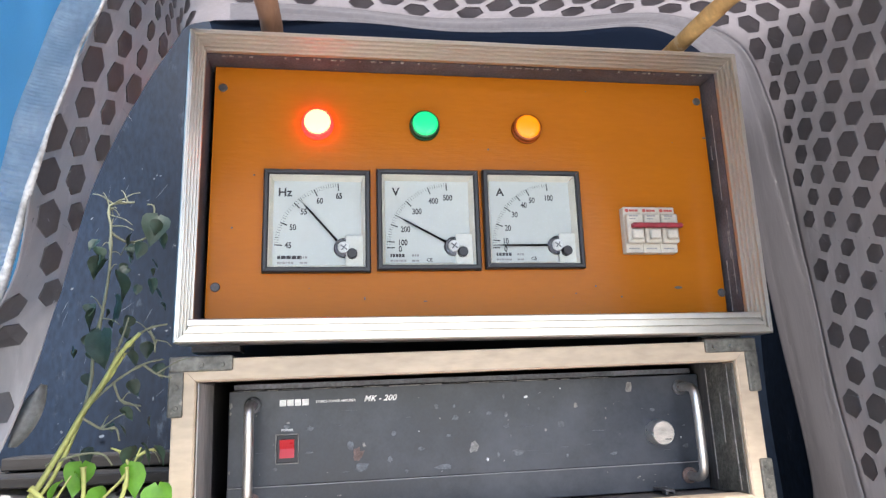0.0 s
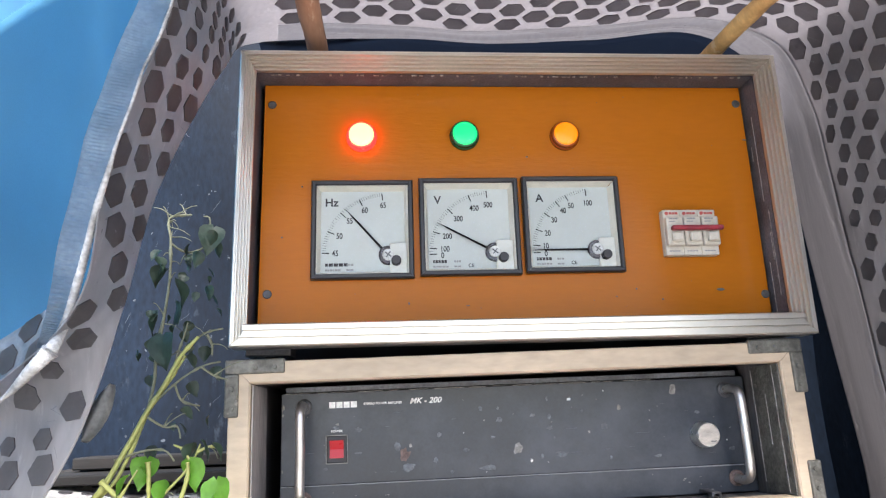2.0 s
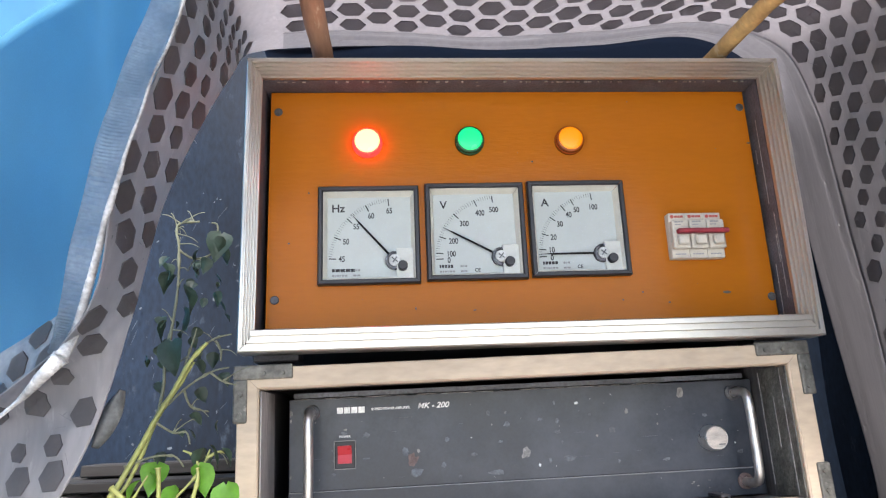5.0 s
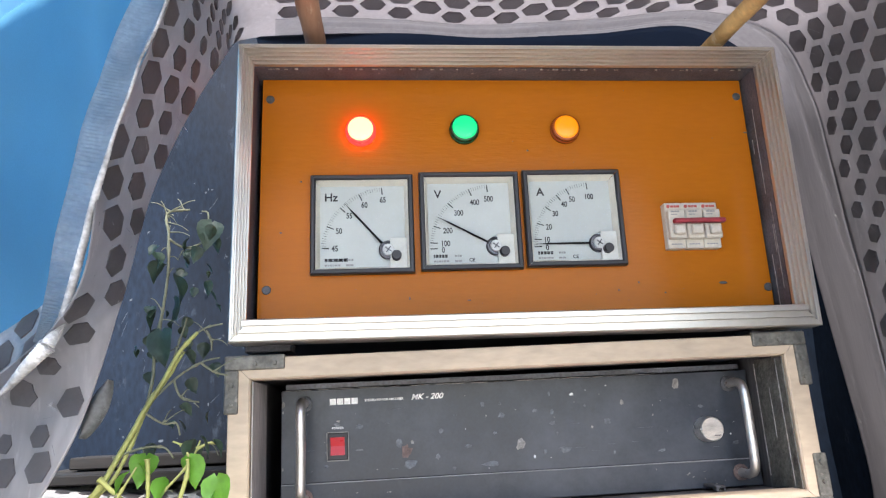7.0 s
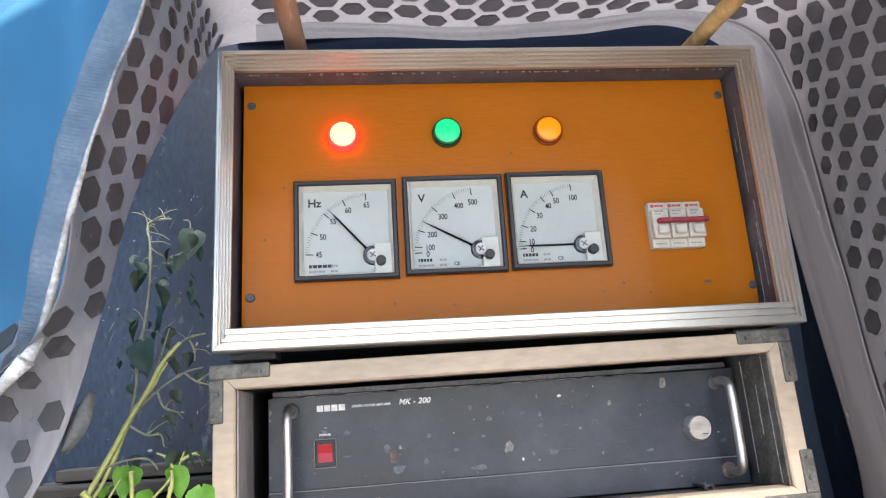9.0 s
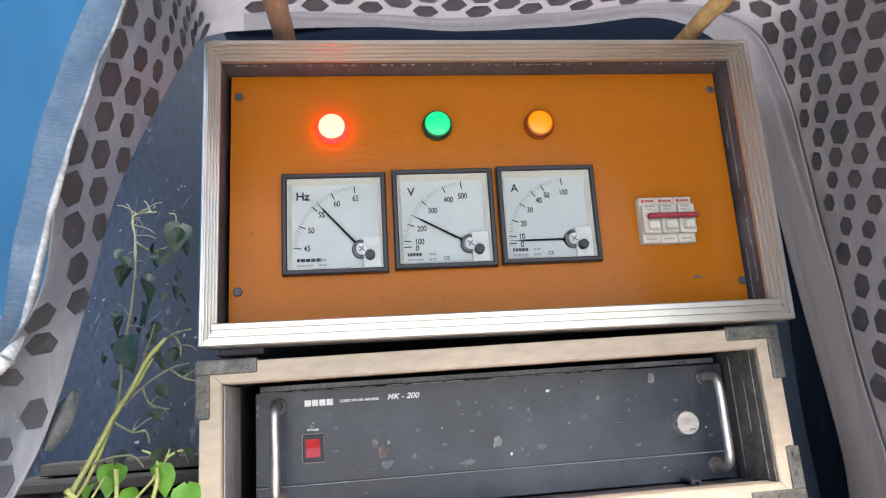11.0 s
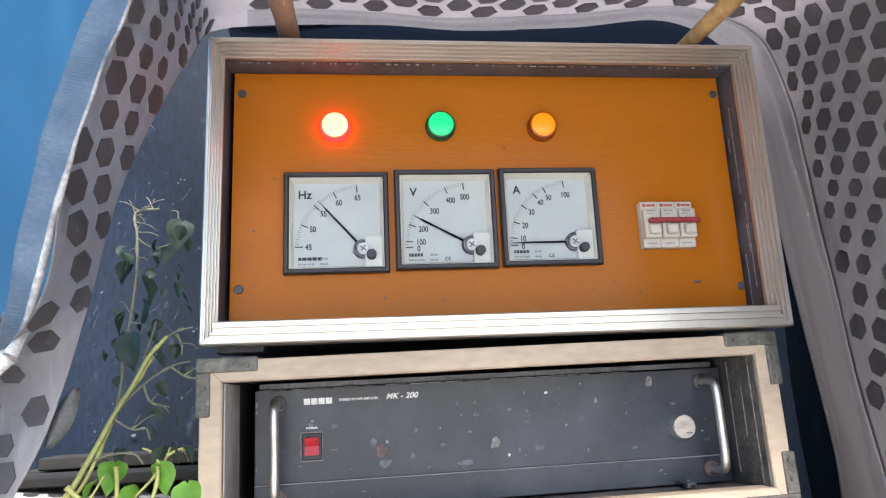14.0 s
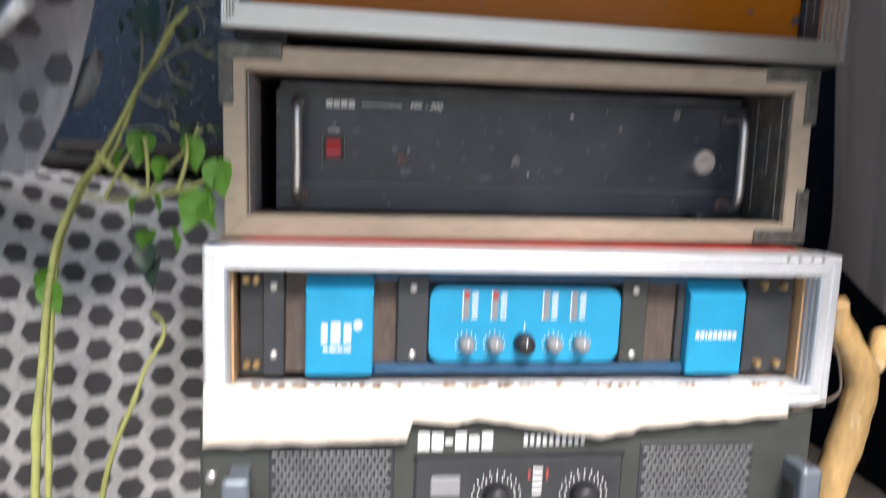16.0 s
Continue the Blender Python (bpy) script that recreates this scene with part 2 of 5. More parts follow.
def solo(name, bm, material, label, category, kind="", group=""):
    """A thing or piece of the setting that is one mesh, its origin at its lowest middle."""
    lo = [min(v.co[i] for v in bm.verts) for i in range(3)]
    hi = [max(v.co[i] for v in bm.verts) for i in range(3)]
    at = Vector(((lo[0] + hi[0]) / 2, (lo[1] + hi[1]) / 2, lo[2]))
    bmesh.ops.translate(bm, verts=bm.verts, vec=-at)
    me = bpy.data.meshes.new(name)
    bm.to_mesh(me)
    bm.free()
    me.materials.append(material)
    ob = new(name, me)
    ob.location = at
    BASE[ob] = at
    return tagged(ob, label, category, group, kind)


def smooth(ob):
    for f in ob.data.polygons:
        f.use_smooth = True
    return ob


def box(x0, x1, y0, y1, z0, z1, b=0.0008, bm=None, seg=1):
    bm2 = bmesh.new()
    bmesh.ops.create_cube(bm2, size=1, matrix=Matrix.Translation(((x0 + x1) / 2, (y0 + y1) / 2, (z0 + z1) / 2)) @ Matrix.Diagonal((x1 - x0, y1 - y0, z1 - z0, 1)))
    if b:
        bmesh.ops.bevel(bm2, geom=bm2.edges[:], offset=b, segments=seg, affect="EDGES", profile=0.5)
    return join(bm, bm2)


def join(bm, bm2):
    if bm is None:
        return bm2
    me = bpy.data.meshes.new("tmp")
    bm2.to_mesh(me)
    bm2.free()
    bm.from_mesh(me)
    bpy.data.meshes.remove(me)
    return bm


def lathe(cx, cz, prof, seg=28, bm=None):
    """Turned round an axis that runs along y through (cx, cz): prof is (y, radius) from back to front, closed at the front."""
    bm2 = bmesh.new()
    rings = []
    for y, r in prof:
        rings.append([bm2.verts.new((cx + r * math.cos(2 * math.pi * i / seg), y, cz + r * math.sin(2 * math.pi * i / seg))) for i in range(seg)])
    for a, c in zip(rings, rings[1:]):
        for i in range(seg):
            bm2.faces.new((a[i], a[(i + 1) % seg], c[(i + 1) % seg], c[i]))
    bm2.faces.new(rings[-1])
    bm2.faces.new(rings[0][::-1])
    bmesh.ops.recalc_face_normals(bm2, faces=bm2.faces)
    return join(bm, bm2)


def tube(pts, radii, seg=8, bm=None, wobble=0.0):
    """A round rod along points, with a radius at each."""
    bm2 = bmesh.new()
    pts = [Vector(p) for p in pts]
    if not hasattr(radii, "__len__"):
        radii = [radii] * len(pts)
    rings, side = [], None
    for i, p in enumerate(pts):
        d = (pts[min(i + 1, len(pts) - 1)] - pts[max(i - 1, 0)]).normalized()
        ref = side if side else (Vector((0, 0, 1)) if abs(d.z) < 0.9 else Vector((0, 1, 0)))
        side = (ref - d * ref.dot(d)).normalized()
        up = d.cross(side)
        ring = []
        for k in range(seg):
            a = 2 * math.pi * k / seg
            r = radii[i] * (1 + wobble * noise.noise(p * 60 + Vector((k * 1.7, 0, 0))))
            ring.append(bm2.verts.new(p + r * (math.cos(a) * side + math.sin(a) * up)))
        rings.append(ring)
    for a, c in zip(rings, rings[1:]):
        for k in range(seg):
            bm2.faces.new((a[k], a[(k + 1) % seg], c[(k + 1) % seg], c[k]))
    bm2.faces.new(rings[0][::-1])
    bm2.faces.new(rings[-1])
    bmesh.ops.recalc_face_normals(bm2, faces=bm2.faces)
    return join(bm, bm2)


def curve_through(pts, n):
    """Points spaced along a smooth curve through a few knots."""
    pts = [Vector(p) for p in pts]
    out, last = [], len(pts) - 1
    for i in range(n):
        u = i / (n - 1) * last
        k = min(int(u), last - 1)
        f = u - k
        p0, p1, p2, p3 = pts[max(k - 1, 0)], pts[k], pts[k + 1], pts[min(k + 2, last)]
        out.append(0.5 * (2 * p1 + (p2 - p0) * f + (2 * p0 - 5 * p1 + 4 * p2 - p3) * f * f + (3 * p1 - p0 - 3 * p2 + p3) * f ** 3))
    return out


def rail(side, x0, x1, z0, z1, prof, bm=None, lim=1.0):
    """One mitred side of a rectangular front frame. prof: closed outline of (inward, y)."""
    bm2 = bmesh.new()
    ends = []
    if side in ("top", "bottom"):
        x0, x1 = x0 + 0.00025, x1 - 0.00025
    else:
        z0, z1 = z0 + 0.00025, z1 - 0.00025
    for e in (0, 1):
        ring = []
        for a, y in prof:
            if side == "top":
                p = (x0 + min(a, lim) if e == 0 else x1 - min(a, lim), y, z1 - a)
            elif side == "bottom":
                p = (x0 + min(a, lim) if e == 0 else x1 - min(a, lim), y, z0 + a)
            elif side == "left":
                p = (x0 + a, y, z0 + a if e == 0 else z1 - a)
            else:
                p = (x1 - a, y, z0 + a if e == 0 else z1 - a)
            ring.append(bm2.verts.new(p))
        ends.append(ring)
    n = len(prof)
    for i in range(n):
        bm2.faces.new((ends[0][i], ends[0][(i + 1) % n], ends[1][(i + 1) % n], ends[1][i]))
    bm2.faces.new(ends[0])
    bm2.faces.new(ends[1][::-1])
    bmesh.ops.recalc_face_normals(bm2, faces=bm2.faces)
    return join(bm, bm2)


def shell(x0, x1, y0, y1, z0, z1, w=0.006):
    """Four walls and a back: a box open to the front."""
    bm = box(x0, x1, y0, y1, z0, z1, 0)
    front = [f for f in bm.faces if f.calc_center_median().y < y0 + 1e-5]
    bmesh.ops.delete(bm, geom=front, context="FACES_ONLY")
    bmesh.ops.recalc_face_normals(bm, faces=bm.faces)
    if max(bm.faces, key=lambda f: f.calc_center_median().y).normal.y < 0:
        bmesh.ops.reverse_faces(bm, faces=bm.faces)
    bmesh.ops.solidify(bm, geom=bm.faces[:], thickness=w)
    return bm


def words(name, text, height, x, y, z, material, parent, slant=0.0, wide=1.0, align="LEFT", depth=0.0001, bold=0.03):
    """Lettering that faces the front, its middle height at z."""
    cu = bpy.data.curves.new("tmp", "FONT")
    cu.body, cu.size, cu.shear, cu.align_x, cu.align_y, cu.extrude, cu.offset = text, height * 1.38, slant, align, "CENTER", depth, height * bold
    ob = bpy.data.objects.new("tmp", cu)
    scene.collection.objects.link(ob)
    bpy.context.view_layer.update()
    me = bpy.data.meshes.new_from_object(ob.evaluated_get(bpy.context.evaluated_depsgraph_get()))
    bpy.data.objects.remove(ob)
    bm = bmesh.new()
    bm.from_mesh(me)
    bpy.data.meshes.remove(me)
    bmesh.ops.transform(bm, verts=bm.verts, matrix=Matrix.Translation((x, y, z)) @ Matrix.Rotation(radians(90), 4, "X") @ Matrix.Diagonal((wide, 1, 1, 1)))
    return part(name, bm, material, parent)


def bars(x0, x1, y, z, h, widths, gap=0.0006, bm=None):
    """A row of small plain bars in place of a line of writing."""
    total = sum(widths)
    room = (x1 - x0) - gap * (len(widths) - 1)
    x = x0
    for w in widths:
        ww = room * w / total
        bm = box(x, x + ww, y - 0.0002, y, z - h / 2, z + h / 2, 0, bm)
        x += ww + gap
    return bm


# ---- ground, back wall, outer tarp, pale sheet for hazy light ----
GROUND = 0.08
bm = bmesh.new()
bmesh.ops.create_grid(bm, x_segments=40, y_segments=40, size=1)
for v in bm.verts:
    v.co.x, v.co.y = math.copysign(abs(v.co.x) ** 4, v.co.x) * 600, math.copysign(abs(v.co.y) ** 4, v.co.y) * 600
    v.co.z = GROUND + (0.004 * noise.noise(Vector((v.co.x * 6, v.co.y * 6, 0))) if max(abs(v.co.x), abs(v.co.y)) > 0.9 else 0)
solo("ground", bm, EARTH, "pale dusty trodden ground under the stacked cases", "ground", "structure")

bm = bmesh.new()
bmesh.ops.create_grid(bm, x_segments=60, y_segments=40, size=0.5, matrix=Matrix.Translation((0.05, 0.36, 0.73)) @ Matrix.Rotation(radians(90), 4, "X") @ Matrix.Diagonal((1.1, 1.3, 1, 1)))
for v in bm.verts:
    left = -0.575 + (v.co.z - 0.5) * 0.26
    v.co.x = left + (v.co.x + 0.5) / 1.1 * (1.5 - left)
    v.co.y += 0.02 * noise.noise(Vector((v.co.x * 4, v.co.z * 3, 2)))
bmesh.ops.solidify(bm, geom=bm.faces[:], thickness=0.003)
back_wall = smooth(solo("wall_back", bm, SHADE_NAVY, "near-black navy backing painted as the hood's shaded inside", "plastic sheet", "structure"))

# Dark wall added to keep outside light off the hood's right side.
bm = bmesh.new()
bmesh.ops.create_grid(bm, x_segments=30, y_segments=40, size=0.5, matrix=Matrix.Translation((0.52, 0.02, 0.53)) @ Matrix.Rotation(radians(90), 4, "Y") @ Matrix.Diagonal((0.90, 0.78, 1, 1)))
for v in bm.verts:
    v.co.x += 0.02 * noise.noise(Vector((v.co.y * 5, v.co.z * 3, 7)))
bmesh.ops.solidify(bm, geom=bm.faces[:], thickness=0.003)
smooth(solo("wall_side", bm, SHADE_NAVY, "dark navy wall added to block light beside the hood", "plastic sheet", "structure"))

# Ground patch coloured dark to stand for the shade under the hood.
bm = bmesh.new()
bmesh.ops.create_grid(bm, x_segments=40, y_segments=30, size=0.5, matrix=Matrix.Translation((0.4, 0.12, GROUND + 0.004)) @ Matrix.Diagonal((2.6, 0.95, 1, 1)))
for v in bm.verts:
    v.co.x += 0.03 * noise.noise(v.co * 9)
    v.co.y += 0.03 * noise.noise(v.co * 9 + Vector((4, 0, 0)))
solo("ground_patch", bm, EARTH_SHADED, "dark brown earth patch, the hood's shade put into its colour", "ground", "structure")

def hanging_sheet(name, corners, material, label, waves):
    bm = bmesh.new()
    a, b, c, d = [Vector(p) for p in corners]
    n, rows = 30, []
    for i in range(n + 1):
        u = i / n
        row = []
        for j in range(n + 1):
            w = j / n
            p = (a * (1 - u) + b * u) * (1 - w) + (d * (1 - u) + c * u) * w
            p.x += waves * noise.noise(p * 2.3) + waves * 0.4 * math.sin(p.y * 9 + p.z * 2)
            row.append(bm.verts.new(p))
        rows.append(row)
    for i in range(n):
        for j in range(n):
            bm.faces.new((rows[i][j], rows[i + 1][j], rows[i + 1][j + 1], rows[i][j + 1]))
    bmesh.ops.solidify(bm, geom=bm.faces[:], thickness=0.002)
    return smooth(solo(name, bm, material, label, "tarpaulin"))


hanging_sheet("blue_tarp", ((-1.05, -0.15, GROUND), (-1.05, 3.2, GROUND), (-1.0, 3.2, 4.1), (-1.0, -0.15, 0.30)), BLUE_TARP, "deep blue plastic tarpaulin hanging to the earth", 0.03)
# Pale sheet added to give the bright haze beyond the blue tarp.
hanging_sheet("hazy_light_sheet", ((-1.6, -1.2, GROUND), (-1.6, 4.4, GROUND), (-1.5, 4.4, 4.6), (-1.5, -1.2, 3.0)), HAZE_SHEET, "pale blue sheet standing in for hazy light beyond", 0.04)


# ---- the hexagon-patterned plastic hood round the stack ----
def loft(curves, n):
    """A function of (s, w) in 0..1 that runs smoothly across several long curves."""
    lines = [curve_through(c, n) for c in curves]

    def at(s, w):
        u = max(0.0, min(1.0, s)) * (n - 1)
        k = min(int(u), n - 2)
        f = u - k
        row = [l[k] * (1 - f) + l[k + 1] * f for l in lines]
        v = max(0.0, min(1.0, w)) * (len(row) - 1)
        j = min(int(v), len(row) - 2)
        g = v - j
        p0, p1, p2, p3 = row[max(j - 1, 0)], row[j], row[j + 1], row[min(j + 2, len(row) - 1)]
        lin = p1 * (1 - g) + p2 * g
        cat = 0.5 * (2 * p1 + (p2 - p0) * g + (2 * p0 - 5 * p1 + 4 * p2 - p3) * g * g + (3 * p1 - p0 - 3 * p2 + p3) * g ** 3)
        return lin * 0.5 + cat * 0.5
    return at


def facing(at, s, w, eye):
    """The sheet's normal, on the side of the eye."""
    d = 0.004
    a = at(min(s + d, 1), w) - at(max(s - d, 0), w)
    c = at(s, min(w + d, 1)) - at(s, max(w - d, 0))
    n = a.cross(c).normalized()
    return n if n.dot(Vector(eye) - at(s, w)) > 0 else -n


def sheet_mesh(at, ns, nw, eye, thick=0.0012):
    bm = bmesh.new()
    rows = [[at(i / ns, j / nw) for j in range(nw + 1)] for i in range(ns + 1)]
    near = [[bm.verts.new(p) for p in row] for row in rows]
    far = [[bm.verts.new(rows[i][j] - thick * facing(at, i / ns, j / nw, eye)) for j in range(nw + 1)] for i in range(ns + 1)]
    for i in range(ns):
        for j in range(nw):
            bm.faces.new((near[i][j], near[i + 1][j], near[i + 1][j + 1], near[i][j + 1]))
            bm.faces.new((far[i][j], far[i][j + 1], far[i + 1][j + 1], far[i + 1][j]))
    for i in range(ns):
        bm.faces.new((near[i][0], far[i][0], far[i + 1][0], near[i + 1][0]))
        bm.faces.new((near[i][nw], near[i + 1][nw], far[i + 1][nw], far[i][nw]))
    bmesh.ops.recalc_face_normals(bm, faces=bm.faces)
    return bm


def hexagons(at, s0, s1, w0, w1, eye, parent, pitch=0.030, across=0.0128, single=300, mid=0.5):
    """Dark hexagons laid on a sheet at an even true pitch; the nearest are parts of their own."""
    n, wm, length = 400, w0 + (w1 - w0) * mid, [0.0]
    for i in range(n):
        length.append(length[-1] + (at(s0 + (s1 - s0) * (i + 1) / n, wm) - at(s0 + (s1 - s0) * i / n, wm)).length)

    def s_of(l):
        l = max(0.0, min(length[-1], l))
        k = min(int(np.searchsorted(length, l, side="right")) - 1, n - 1)
        return s0 + (s1 - s0) * (k + (l - length[k]) / max(length[k + 1] - length[k], 1e-9)) / n
    made = []
    for c in range(1, int(length[-1] / (pitch * 0.866))):
        s = s_of(c * pitch * 0.866)
        m, run, want, prev = 80, 0.0, pitch * (0.25 if c % 2 else 0.75), at(s, w0)
        for j in range(1, m + 1):
            w = w0 + (w1 - w0) * j / m
            p = at(s, w)
            step = (p - prev).length
            if run + step >= want:
                made.append((s, w - (w1 - w0) / m * (1 - (want - run) / max(step, 1e-9))))
                want += pitch
            run += step
            prev = p
    rnd = random.Random(5)
    made.sort(key=lambda q: (at(*q) - Vector((0.0, -0.45, 0.55))).length)
    kept = []
    for q in made:
        p = at(*q)
        near = min(((p - o[1]).length for o in kept), default=pitch)
        if near > 0.60 * pitch:
            kept.append((q, p, min(1.0, near / (pitch * 0.92))))
    rest = None
    for count, ((s, w), _, room) in enumerate(kept):
        d = 0.006
        along, across_w = at(min(s + d, 1), w) - at(max(s - d, 0), w), at(s, min(w + d, 1)) - at(s, max(w - d, 0))
        cosine = along.normalized().dot(across_w.normalized())
        sine = max(math.sqrt(max(0.0, 1 - cosine * cosine)), 0.5)
        per_s = 2 * d / max(along.length, 1e-6)
        per_w = 2 * d / max(across_w.length, 1e-6)
        lift = 0.0008 * facing(at, s, w, eye)
        r = across * room * rnd.uniform(0.94, 1.04) * max(sine, 0.8)
        bm = bmesh.new()
        mid = bm.verts.new(at(s, w) + lift)
        top, low = [], []
        for k in range(12):
            a = math.pi / 6 * k
            rr = r if k % 2 == 0 else r * 0.866
            q = at(s + per_s * rr * (math.cos(a) - math.sin(a) * cosine / sine), w + per_w * rr * math.sin(a) / sine)
            top.append(bm.verts.new(q + lift))
            low.append(bm.verts.new(q - lift))
        for k in range(12):
            bm.faces.new((mid, top[k], top[(k + 1) % 12]))
            bm.faces.new((top[k], low[k], low[(k + 1) % 12], top[(k + 1) % 12]))
        bmesh.ops.recalc_face_normals(bm, faces=bm.faces)
        if count < single:
            part("hexagon", bm, HEX, parent)
        else:
            rest = join(rest, bm)
    if rest:
        tagged(part("hexagon_field", rest, HEX, parent), kind="stuff")


inner = [(-0.345, -0.145, 0.455), (-0.322, -0.145, 0.505), (-0.303, -0.140, 0.587), (-0.286, -0.135, 0.677), (-0.255, -0.098, 0.79), (-0.252, 0.03, 0.893),
         (-0.105, 0.06, 0.918), (0.0, 0.06, 0.914), (0.12, 0.06, 0.919), (0.235, 0.06, 0.929), (0.318, 0.075, 0.894), (0.414, 0.2, 0.887), (0.422, 0.2, 0.769), (0.436, 0.2, 0.606), (0.453, 0.2, 0.44), (0.453, 0.2, 0.372)]
border = [(-0.404, -0.12, 0.45), (-0.374, -0.124, 0.497), (-0.311, -0.149, 0.58), (-0.289, -0.154, 0.672), (-0.256, -0.125, 0.788), (-0.243, -0.02, 0.882),
          (-0.107, 0.0, 0.898), (-0.01, 0.0, 0.893), (0.11, 0.0, 0.901), (0.225, 0.0, 0.912), (0.302, 0.0, 0.885), (0.325, -0.006, 0.811), (0.325, -0.016, 0.735), (0.325, -0.028, 0.64), (0.325, -0.046, 0.48), (0.325, -0.062, 0.348)]
middle = [(-0.479, -0.09, 0.444), (-0.439, -0.098, 0.487), (-0.321, -0.16, 0.572), (-0.292, -0.177, 0.666), (-0.259, -0.163, 0.78), (-0.24, -0.1, 0.873),
          (-0.107, -0.11, 0.888), (-0.01, -0.11, 0.884), (0.11, -0.11, 0.89), (0.225, -0.11, 0.893), (0.303, -0.11, 0.869), (0.318, -0.12, 0.79), (0.32, -0.13, 0.71), (0.321, -0.145, 0.6), (0.322, -0.165, 0.46), (0.322, -0.19, 0.3)]
outer = [(-0.557, -0.057, 0.438), (-0.507, -0.07, 0.476), (-0.332, -0.172, 0.563), (-0.296, -0.202, 0.66), (-0.264, -0.205, 0.775), (-0.245, -0.21, 0.878),
         (-0.107, -0.24, 0.9), (-0.01, -0.24, 0.898), (0.11, -0.24, 0.9), (0.225, -0.24, 0.9), (0.31, -0.24, 0.862), (0.325, -0.27, 0.78), (0.327, -0.3, 0.69), (0.328, -0.33, 0.57), (0.328, -0.35, 0.44), (0.328, -0.36, 0.26)]
hood_plain = loft((inner, border, middle, outer), 160)


def hood_at(s, w):
    """The draped hood, with a soft crease along its plain border and slack in the sheet."""
    p = hood_plain(s, w)
    core = (Vector((0.0, p.y, 0.62)) - p).normalized()
    crease = 0.0 if s < 0.36 else 0.0045 * math.exp(-((w - (0.20 if s < 0.62 else 0.29) - 0.02 * math.sin(s * 23)) / 0.035) ** 2)
    for at_w, high in () if s < 0.36 else ((0.05, 0.0012), (0.11, 0.0022), (0.275, 0.0014)):
        crease += high * math.exp(-((w - at_w - 0.025 * noise.noise(Vector((s * 14, at_w * 90, 0)))) / 0.018) ** 2) * (0.5 + noise.noise(Vector((s * 9, at_w * 50, 4))))
    slack = 0.0035 * noise.noise(Vector((p.x * 9, p.y * 11, p.z * 9))) * min(1.0, w * 4)
    return p + core * (crease + slack)


hood = thing("plastic_hood", (0.30, 0.0, 0.35), "grey plastic hood with dark hexagons, draped round the stack", "plastic sheet")
def patch(s0, s1, w0, w1):
    return lambda s, w: hood_at(s0 + (s1 - s0) * s, w0 + (w1 - w0) * w)


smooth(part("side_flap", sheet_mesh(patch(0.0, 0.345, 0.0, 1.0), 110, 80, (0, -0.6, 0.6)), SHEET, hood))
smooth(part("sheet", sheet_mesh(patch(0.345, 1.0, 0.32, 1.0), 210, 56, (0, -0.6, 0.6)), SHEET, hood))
smooth(part("border", sheet_mesh(patch(0.345, 1.0, 0.0, 0.32), 210, 26, (0, -0.6, 0.6)), BORDER, hood, "smoky grey plain border"))
hexagons(hood_at, 0.0, 0.335, 0.06, 0.985, (0, -0.6, 0.6), hood, 0.0300, 0.0127, 300, 0.36)
hexagons(hood_at, 0.338, 0.965, 0.35, 0.985, (0, -0.6, 0.6), hood, 0.0310, 0.0131)

# rear run of the roof to the back wall, added to shut out sky light
back_plain = loft((inner[5:12], [(x * 1.02, 0.22, z + 0.014) for x, y, z in inner[5:12]], [(x * 1.05, 0.36, z + 0.02) for x, y, z in inner[5:12]]), 40)
smooth(part("rear_sheet", sheet_mesh(back_plain, 60, 16, (0, 0.2, 0.6)), REAR_FILM, hood, "dark navy rear sheet added to shut out the sky"))

# unseen roof over the viewer's side, added for shade, sagging to its free edge
front_plain = loft((outer[5:], [(-0.44, -0.34, 0.855), (-0.16, -0.36, 0.925), (-0.01, -0.36, 0.925), (0.11, -0.36, 0.928), (0.225, -0.36, 0.920), (0.318, -0.36, 0.868), (0.333, -0.38, 0.78), (0.335, -0.40, 0.69), (0.336, -0.42, 0.57), (0.336, -0.43, 0.44), (0.336, -0.44, 0.26)],
                    [(-0.52, -0.62, 0.840), (-0.18, -0.54, 0.930), (-0.01, -0.52, 0.925), (0.11, -0.52, 0.932), (0.225, -0.51, 0.925), (0.325, -0.50, 0.870), (0.340, -0.49, 0.78), (0.342, -0.48, 0.69), (0.343, -0.49, 0.57), (0.343, -0.50, 0.44), (0.343, -0.50, 0.26)]), 80)


def front_at(s, w):
    p = front_plain(s, w)
    return p + Vector((0, 0, 0.006 * noise.noise(p * 8) * min(1.0, w * 3)))


smooth(part("shade_roof", sheet_mesh(front_at, 120, 30, (0, -0.6, 0.6)), SHEET, hood))
hexagons(front_at, 0.0, 1.0, 0.02, 0.97, (0, -0.6, 0.6), hood, 0.0310, 0.0131, 0)

# crumpled pale hem along the free edge
hem_pts = curve_through([(-0.333, -0.175, 0.552), (-0.328, -0.167, 0.576), (-0.296, -0.205, 0.66), (-0.279, -0.208, 0.724), (-0.263, -0.205, 0.785), (-0.246, -0.212, 0.885)], 700)


def hem(pts, r, label):
    """A folded edge, flattened, with fine uneven cross wrinkles."""
    n = len(pts)
    off = [p + Vector((0.0012 * noise.noise(p * 30), 0.0012 * noise.noise(p * 30 + Vector((9, 0, 0))), 0)) for p in pts]
    rad = []
    for i, p in enumerate(off):
        k = i * 1.25 + 2.5 * noise.noise(p * 45)
        thick = 0.55 + 1.6 * max(0.0, 1 - i / n / 0.45) ** 0.7
        rad.append(r * thick * (1 + 0.05 * math.sin(k) + 0.20 * noise.noise(p * 24) + 0.06 * noise.noise(p * 160)))
    return smooth(part("hem", tube(off, rad, 10), HEM, hood, label))


